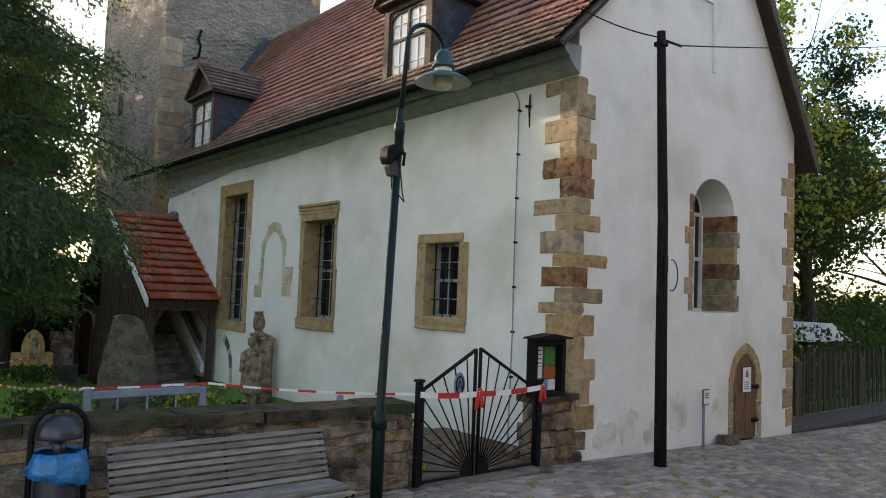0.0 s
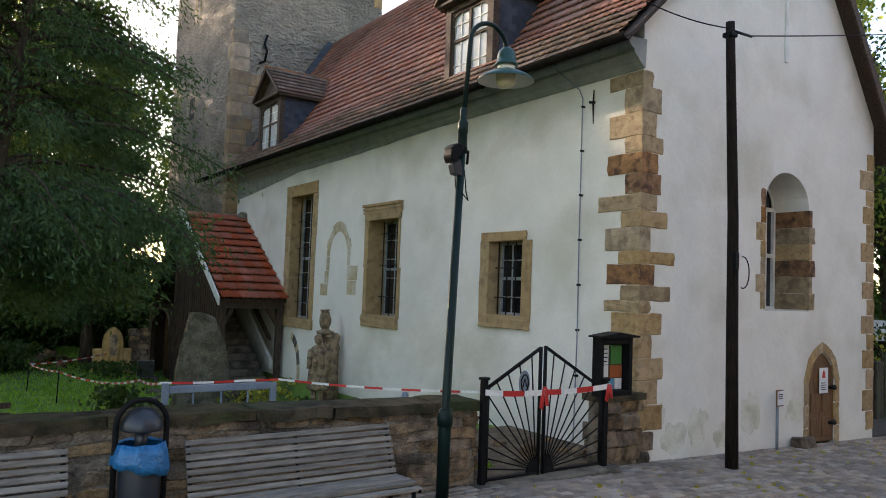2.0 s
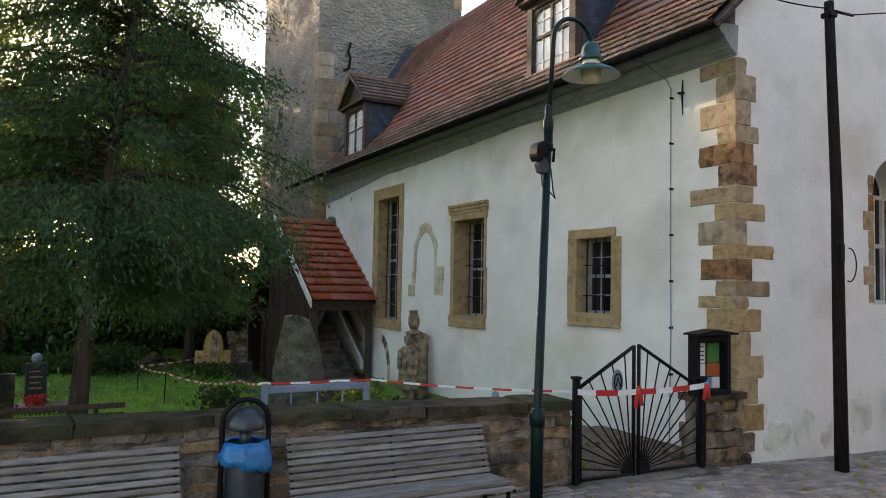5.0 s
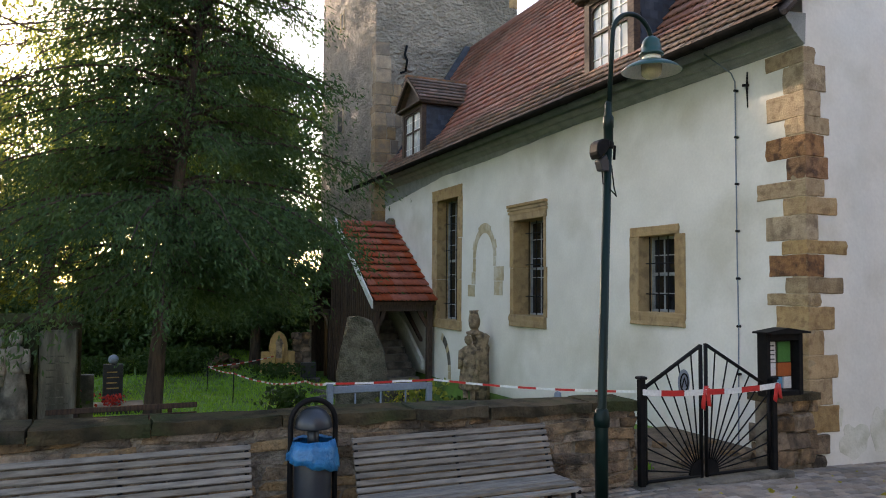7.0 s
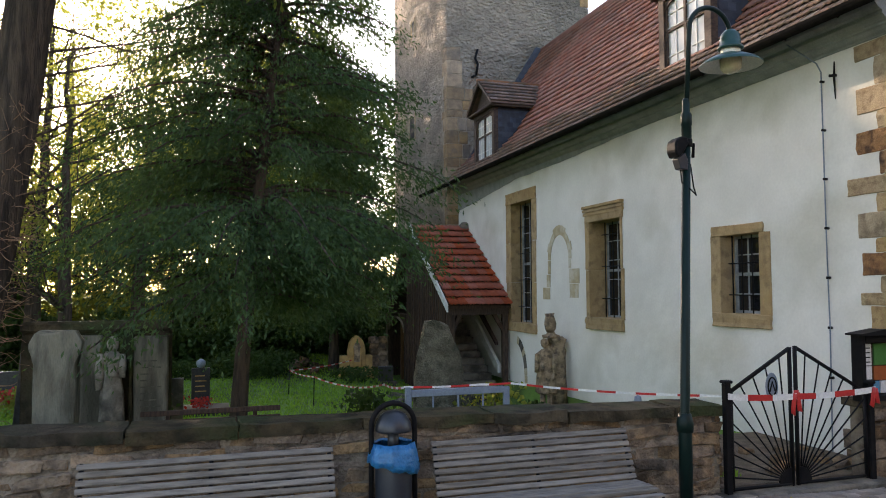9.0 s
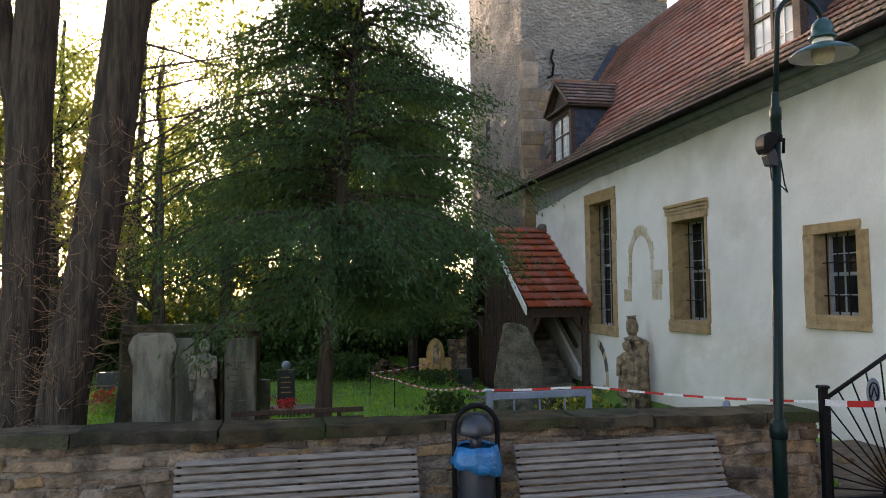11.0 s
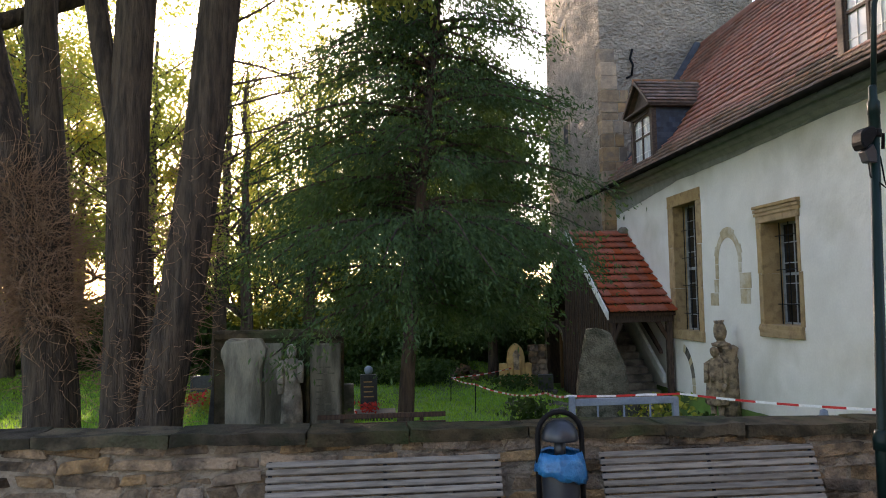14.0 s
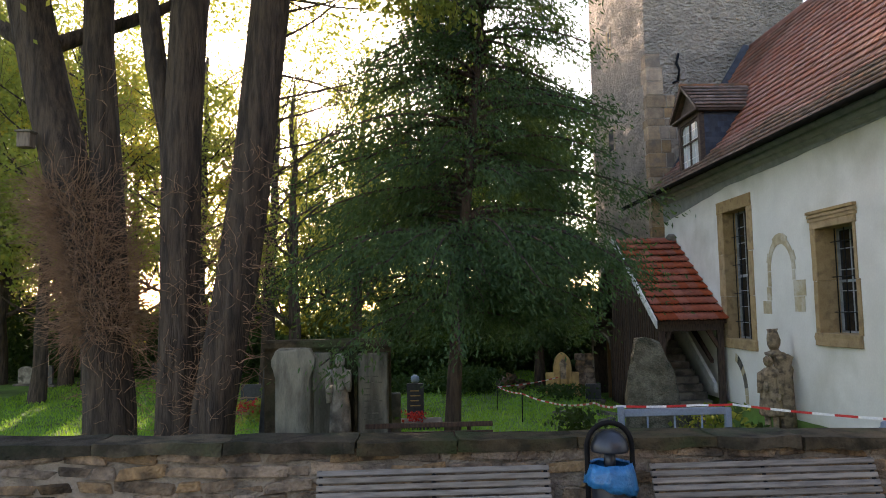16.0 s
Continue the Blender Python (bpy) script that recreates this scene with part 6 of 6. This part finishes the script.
gs = thing("ochre_gravestone", "ochre sandstone gravestone with a pointed arch", "gravestone", (3.0, 20.0, -0.48))
part("arch", prism([(-0.25, 0.3)] + [(u, arch_z(u, 0, 0.25, 0.8, 0.42, 0.6)) for u in [-0.25 + 0.5 * i / 12 for i in range(13)]] + [(0.25, 0.3)], "y", -0.12, 0.12, 0.012), GOLDSTONE, gs)
part("niche", prism([(u, arch_z(u, 0, 0.13, 0.75, 0.3, 0.6)) for u in [-0.13 + 0.26 * i / 10 for i in range(11)]] + [(0.13, 0.45), (-0.13, 0.45)], "y", -0.128, -0.118), STATUE, gs)
part("plinth", box(-0.50, 0.50, -0.16, 0.15, -0.1, 0.22, 0.02), GOLDSTONE, gs)
for x0, x1 in ((-0.48, -0.252), (0.252, 0.46)):
    part("wing_slab", box(x0, x1, -0.12, 0.12, 0.22, 0.64, 0.02), GOLDSTONE, gs)
for x in (-0.11, 0.11):
    part("colonnette", tube([(x, -0.135, 0.3), (x, -0.135, 0.85)], 0.025, 8), GOLDSTONE, gs)

headstone(3.62, 18.9, 0.42, 0.50, DARKGRAVE, "low dark stone slab beside the porch")
# dark flat stones along the tape, and a stub of old rubble masonry
for i in range(26):
    x, y = rng.uniform(1.9, 3.6), rng.uniform(13.6, 15.6)
    st = lay("field_stone", rng.choice(stones_in(STELE)), None, (x, y, yard(x, y) + 0.03), (rng.uniform(0.14, 0.42), rng.uniform(0.12, 0.3), rng.uniform(0.06, 0.16)), (rng.uniform(-12, 12), rng.uniform(-12, 12), rng.uniform(0, 90)))
    tagged(st, "dark flat field stone lying on the lawn", "stone", "stones along the tape")
for i in range(18):
    x, y = 1.7 + rng.gauss(0, 0.3), 22.0 + rng.gauss(0, 0.3)
    st = lay("heap_stone", rng.choice(stones_in(RUBBLE)), None, (x, y, yard(x, y) + 0.05 + 0.3 * max(0, 1 - 2.2 * math.hypot(x - 1.7, y - 22))), (rng.uniform(0.15, 0.35), rng.uniform(0.15, 0.3), rng.uniform(0.1, 0.2)), (rng.uniform(-25, 25), rng.uniform(-25, 25), rng.uniform(0, 90)))
    tagged(st, "brown stone in a heap at the end of the lawn", "stone", "stone heap")
stub = thing("masonry_stub", "stub of brown rubble masonry beside the ochre gravestone", "masonry", (3.72, 20.3, -0.75))
for r in range(8):
    for c in range(2):
        lay("stone", rng.choice(stones_in(RUBBLE)), stub, (-0.12 + 0.24 * c + rng.uniform(-0.03, 0.03), rng.uniform(-0.04, 0.04), 0.09 + r * 0.175), (rng.uniform(0.22, 0.28), 0.34, 0.18), (rng.uniform(-4, 4), rng.uniform(-5, 5), rng.uniform(-8, 8)))

# low dark bench rails on the lawn
bb = thing("lawn_bench", "low dark wooden bench on the churchyard lawn", "bench", (-1.05, 8.05, 0))
for zz in (0.64, 0.53):
    part("plank", box(-0.80, 0.80, -0.02, 0.02, zz - 0.03, zz + 0.03, 0.005), DARKWOOD, bb)
part("seat", box(-0.80, 0.80, -0.45, -0.08, 0.36, 0.40, 0.008), DARKWOOD, bb)
for x in (-0.5, 0.5):
    part("leg", box(x - 0.03, x + 0.03, -0.4, 0.02, -0.12, 0.36, 0.006), DARKWOOD, bb)
    part("back_post", box(x - 0.025, x + 0.025, 0.021, 0.06, -0.12, 0.66, 0.005), DARKWOOD, bb)

# nest box on the leaning trunk
nb = thing("nest_box", "small grey wooden nest box hung on the trunk", "nest box", (-6.42, 8.66, 4.38))
part("body", box(-0.09, 0.09, -0.10, 0.06, 0, 0.2, 0.006), PALEWOOD, nb)
part("roof", box(-0.11, 0.11, -0.13, 0.07, 0.2, 0.225, 0.006), GRAVE, nb)

# small chapel far off
ch = thing("far_chapel", "small chapel with a red pyramid roof among trees", "chapel", (-9.95, 29.2, -0.5))
part("wall", box(-0.8, 0.8, -0.8, 0.8, 0, 1.5), GRAVE, ch)
part("roof", lathe([(1.25, 1.5), (0.0, 3.2)], 0, 0, 4), TILE, ch)

# ---- barrier tape and stakes ----
def tape(path, width, label, step=0.22, group="barrier tape"):
    t = thing("barrier_tape", label, "barrier tape", path[0], 0, group)
    o = Vector(path[0])
    pts = []
    for a, b in zip(path, path[1:]):
        a, b = Vector(a), Vector(b)
        n = max(2, int((b - a).length / (step / 2)))
        drop = 0.012 * (b - a).length
        pts += [a.lerp(b, i / n) - Vector((0, 0, drop * 4 * (i / n) * (1 - i / n))) for i in range(n)]
    pts.append(Vector(path[-1]))
    for i, (a, b) in enumerate(zip(pts, pts[1:])):
        red = (i // 2) % 2
        bm = bmesh.new()
        side = (b - a).cross(Vector((0, 0, 1))).normalized() * 0.002
        tw = Vector((0, 0, width))
        c = [a - o, b - o, b - o + tw, a - o + tw]
        vs = [bm.verts.new(p - side) for p in c] + [bm.verts.new(p + side) for p in c]
        for f in ((0, 1, 2, 3), (7, 6, 5, 4), (0, 4, 5, 1), (2, 6, 7, 3), (0, 3, 7, 4), (1, 5, 6, 2)):
            bm.faces.new([vs[j] for j in f])
        if red:
            part("red_band", bm, TAPERED, t)
        else:
            part("white_band", bm, TAPEWHITE, t)
    return t


gate_tape = tape([(3.71, 4.75, 1.0), (3.95, 4.76, 0.975), (4.54, 4.755, 0.96), (5.15, 4.76, 0.96), (5.56, 4.75, 0.985)], 0.06, "red and white barrier tape tied across the gate", 0.24)
tape([(3.72, 4.84, 1.01), (2.36, 6.95, 0.94), (1.98, 7.04, 0.93), (1.06, 7.05, 0.94)], 0.024, "red and white barrier tape strung to the metal barrier")
tape([(1.06, 7.05, 0.93), (1.28, 9.0, 0.72), (1.32, 12.6, 0.26), (1.01, 14.3, 0.24), (0.78, 17.0, 0.10), (2.93, 20.0, 0.02)], 0.028, "red and white barrier tape along the lawn")
for x, a, b, lean in ((5.53, -0.13, 0.05, 8), (5.57, -0.10, 0.04, -10), (4.515, -0.16, 0.03, 6), (4.56, -0.13, 0.03, -9), (4.535, -0.03, 0.06, 0)):
    end = part("loose_end", rough_block([(-0.028, a), (0.02, a - 0.02), (0.03, b), (-0.02, b)], 0.012, x * 9, 0.012, 2), TAPERED, gate_tape)
    end.matrix_basis = Matrix.Translation((-3.71, -4.75, -1.0)) @ pose(x, 4.752, 0.985, 0, lean, 0)
for x, y, zt in ((1.0, 14.3, 0.28), (0.76, 17.0, 0.14)):
    solid("stake", tube([(x, y, yard(x, y) - 0.1), (x + 0.01, y, zt)], 0.012, 6), BLACK, "thin iron stake in the lawn holding tape", "stake", group="tape stakes")

# ---- fence by the gable ----
fence = thing("picket_fence", "weathered dark wooden picket fence beside the church", "fence", (12.5, 5.9, -0.3))
pk = mesh_of("picket", prism([(-0.035, 0), (0.035, 0), (0.035, 1.38), (0, 1.44), (-0.035, 1.38)], "y", -0.012, 0.012), FENCEWOOD)
for i in range(58):
    if i in (14, 15):
        continue
    lay("picket", pk, fence, (0.1 + i * 0.135, 0.012 * math.sin(i * 3.1), 0.04 * math.sin(i * 1.7)), (1, 1, 1), (0, rng.uniform(-1.5, 1.5), 0))
for zz in (0.35, 1.05):
    part("rail", box(0, 7.9, 0.015, 0.06, zz, zz + 0.08, 0.006), FENCEWOOD, fence)
for x in (2.05, 5.3):
    part("post", box(x - 0.14, x + 0.14, -0.05, 0.2, -0.2, 1.25, 0.015), FENCEWOOD, fence)
part("plinth", box(0, 7.9, -0.06, 0.1, -0.3, 0.12, 0.02), STELE, fence, "mossy stone plinth")
plants("goldenrod", "yellow flowering goldenrod behind the fence", (16.5, 8.6, -0.3), 1.6, 1.7, 3600, 0.1, GOLDLEAF, 21)
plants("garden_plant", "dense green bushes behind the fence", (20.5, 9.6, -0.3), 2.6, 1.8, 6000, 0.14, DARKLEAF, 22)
sh = thing("garden_shed", "pale garden shed roof behind the fence", "shed", (20.5, 8.6, -0.3))
part("wall", box(-1.2, 1.2, -0.8, 0.8, 0, 1.5), FENCEWOOD, sh)
part("roof", prism([(-1.35, 1.45), (1.35, 1.45), (0.0, 1.95)], "y", -0.95, 0.95), WHITEWOOD, sh)

# ---- fallen leaves ----
nr = np.random.default_rng(40)
n = 260
x, y = nr.uniform(3.0, 14, n), nr.uniform(1.0, 4.8, n)
pt = np.stack([x, y, [paving(a, b) + 0.018 for a, b in zip(x, y)]], 1)
ax = nr.normal(size=(n, 3)) * np.array([1, 1, 0.12])
tagged(new("fallen_leaves", leaf_mesh("fallen_leaves", pt, ax, 0.07, 0.025, GOLDLEAF, nr)), "scattered dry leaves on the paving", "leaves", kind="stuff")
# debris behind the gate
nr = np.random.default_rng(41)
for i in range(40):
    x, y = rng.uniform(3.6, 6.1), rng.uniform(5.3, 6.4)
    lay("rubble_stone", rng.choice(stones_in(RUBBLE)), None, (x, y, 0.06), (rng.uniform(0.06, 0.2), rng.uniform(0.06, 0.16), rng.uniform(0.05, 0.12)), (rng.uniform(-20, 20), rng.uniform(-20, 20), rng.uniform(0, 90)))
for o in [o for o in scene.objects if o.name.startswith("rubble_stone")]:
    tagged(o, "loose brown rubble stone on the bare ground", "stone", "rubble behind the gate")
solid("bare_soil", box(3.55, XW - 0.005, 5.1, 7.4, -0.2, 0.05, 0.02), DIRT, "bare brown earth behind the gate", "soil", "structure")

# ---- boundary wall stones ----
z_rows = [0.0, 0.13, 0.235, 0.38, 0.47, 0.60, 0.70, 0.81, 0.925]
count = 0
rest = []
for r, (z0, z1) in enumerate(zip(z_rows, z_rows[1:])):
    x = -8.2 + rng.uniform(0, 0.2)
    while x < 3.66:
        w = rng.uniform(0.16, 0.56)
        w = min(w, 3.70 - x)
        zt = wall_top(x) - 0.985
        h = (z1 - z0) * rng.uniform(0.78, 1.0)
        me = rng.choice(stones_in(RUBBLE))
        at, size = (x + w / 2, WY0 + 0.035 + rng.uniform(-0.012, 0.014), (z0 + z1) / 2 + zt * (z1 / 0.9)), (w * 0.95, 0.10, h * rng.uniform(0.8, 1.12))
        turn = (rng.uniform(-5, 5), rng.uniform(-7, 7), rng.uniform(-3, 3))
        if x > -5.4 and (r > 3 or x > 2.2) and count < 300:
            lay("stone", me, bwall, at, size, turn)
            count += 1
        else:
            rest.append((me, pose(*at, *turn) @ Matrix.Diagonal((*size, 1))))
        x += w + rng.uniform(0.0, 0.02)
for r in range(8):
    y = WY0 + 0.03
    while y < WY1 - 0.05:
        d = rng.uniform(0.12, 0.22)
        lay("stone", rng.choice(stones_in(RUBBLE)), bwall, (3.675, y + d / 2, z_rows[r] + 0.05), (0.11, d * 0.95, 0.105))
        y += d
bm = bmesh.new()
for me, m in rest:
    n0 = len(bm.verts)
    bm.from_mesh(me)
    bm.verts.ensure_lookup_table()
    bmesh.ops.transform(bm, matrix=m, verts=bm.verts[n0:])
o = part("stones", bm, RUBBLE, bwall)
o["kind"] = "stuff"
x = -8.3
while x < 3.66:
    w = min(rng.uniform(0.55, 1.25), 3.72 - x)
    bm = box(-w / 2 + 0.006, w / 2 - 0.006, -0.225, 0.225, -0.095, 0, 0.0)
    bmesh.ops.subdivide_edges(bm, edges=bm.edges, cuts=4, use_grid_fill=True)
    for v in bm.verts:
        v.co += noise.noise_vector(Vector((v.co.x + x, v.co.y, v.co.z)) * 4) * 0.022
        if v.co.z < -0.075:
            v.co.z += rng.uniform(-0.015, 0.012)
    p = part("coping_slab", bm, COPING, bwall)
    p.matrix_basis = pose(x + w / 2, 5.04, wall_top(x + w / 2) + rng.uniform(-0.008, 0.008), rng.uniform(-0.8, 0.8), 0.9, 0)
    x += w

# ---- paving setts ----
sv = np.array([(-0.5, -0.5, 0), (0.5, -0.5, 0), (0.5, 0.5, 0), (-0.5, 0.5, 0), (-0.46, -0.43, 1), (0.46, -0.43, 1), (0.46, 0.43, 1), (-0.46, 0.43, 1)])
sf = np.array([(4, 5, 6, 7), (0, 1, 5, 4), (1, 2, 6, 5), (2, 3, 7, 6), (3, 0, 4, 7)])
sett = raw_mesh("sett", sv, sf, SETT)
L, W, n, vs = 0.175, 0.10, 0, []
for j in range(112):
    y = 4.90 - j * W
    i0 = -64 if j % 2 else -64.12
    for i in range(148):
        x = 3.2 + (i + i0 + (0.5 if j % 2 else 0)) * L
        z = paving(x, y) - 0.012 + rng.uniform(-0.003, 0.003)
        if 4.2 < x < 8.9 and 3.2 < y and n < 300 and j < 21:
            lay("sett", sett, pave, (x, y, z), (L - 0.01, W - 0.01, 0.022), (rng.uniform(-1, 1), rng.uniform(-1, 1), rng.uniform(-0.6, 0.6)))
            n += 1
        else:
            vs.append(sv * np.array([L - 0.01, W - 0.01, 0.022]) + np.array([x, y, z]))
f = np.concatenate([sf + i * 8 for i in range(len(vs))])
o = tagged(new("setts", raw_mesh("setts", np.concatenate(vs), f, SETT)), "grey concrete paving setts", kind="stuff")
o.parent = pave
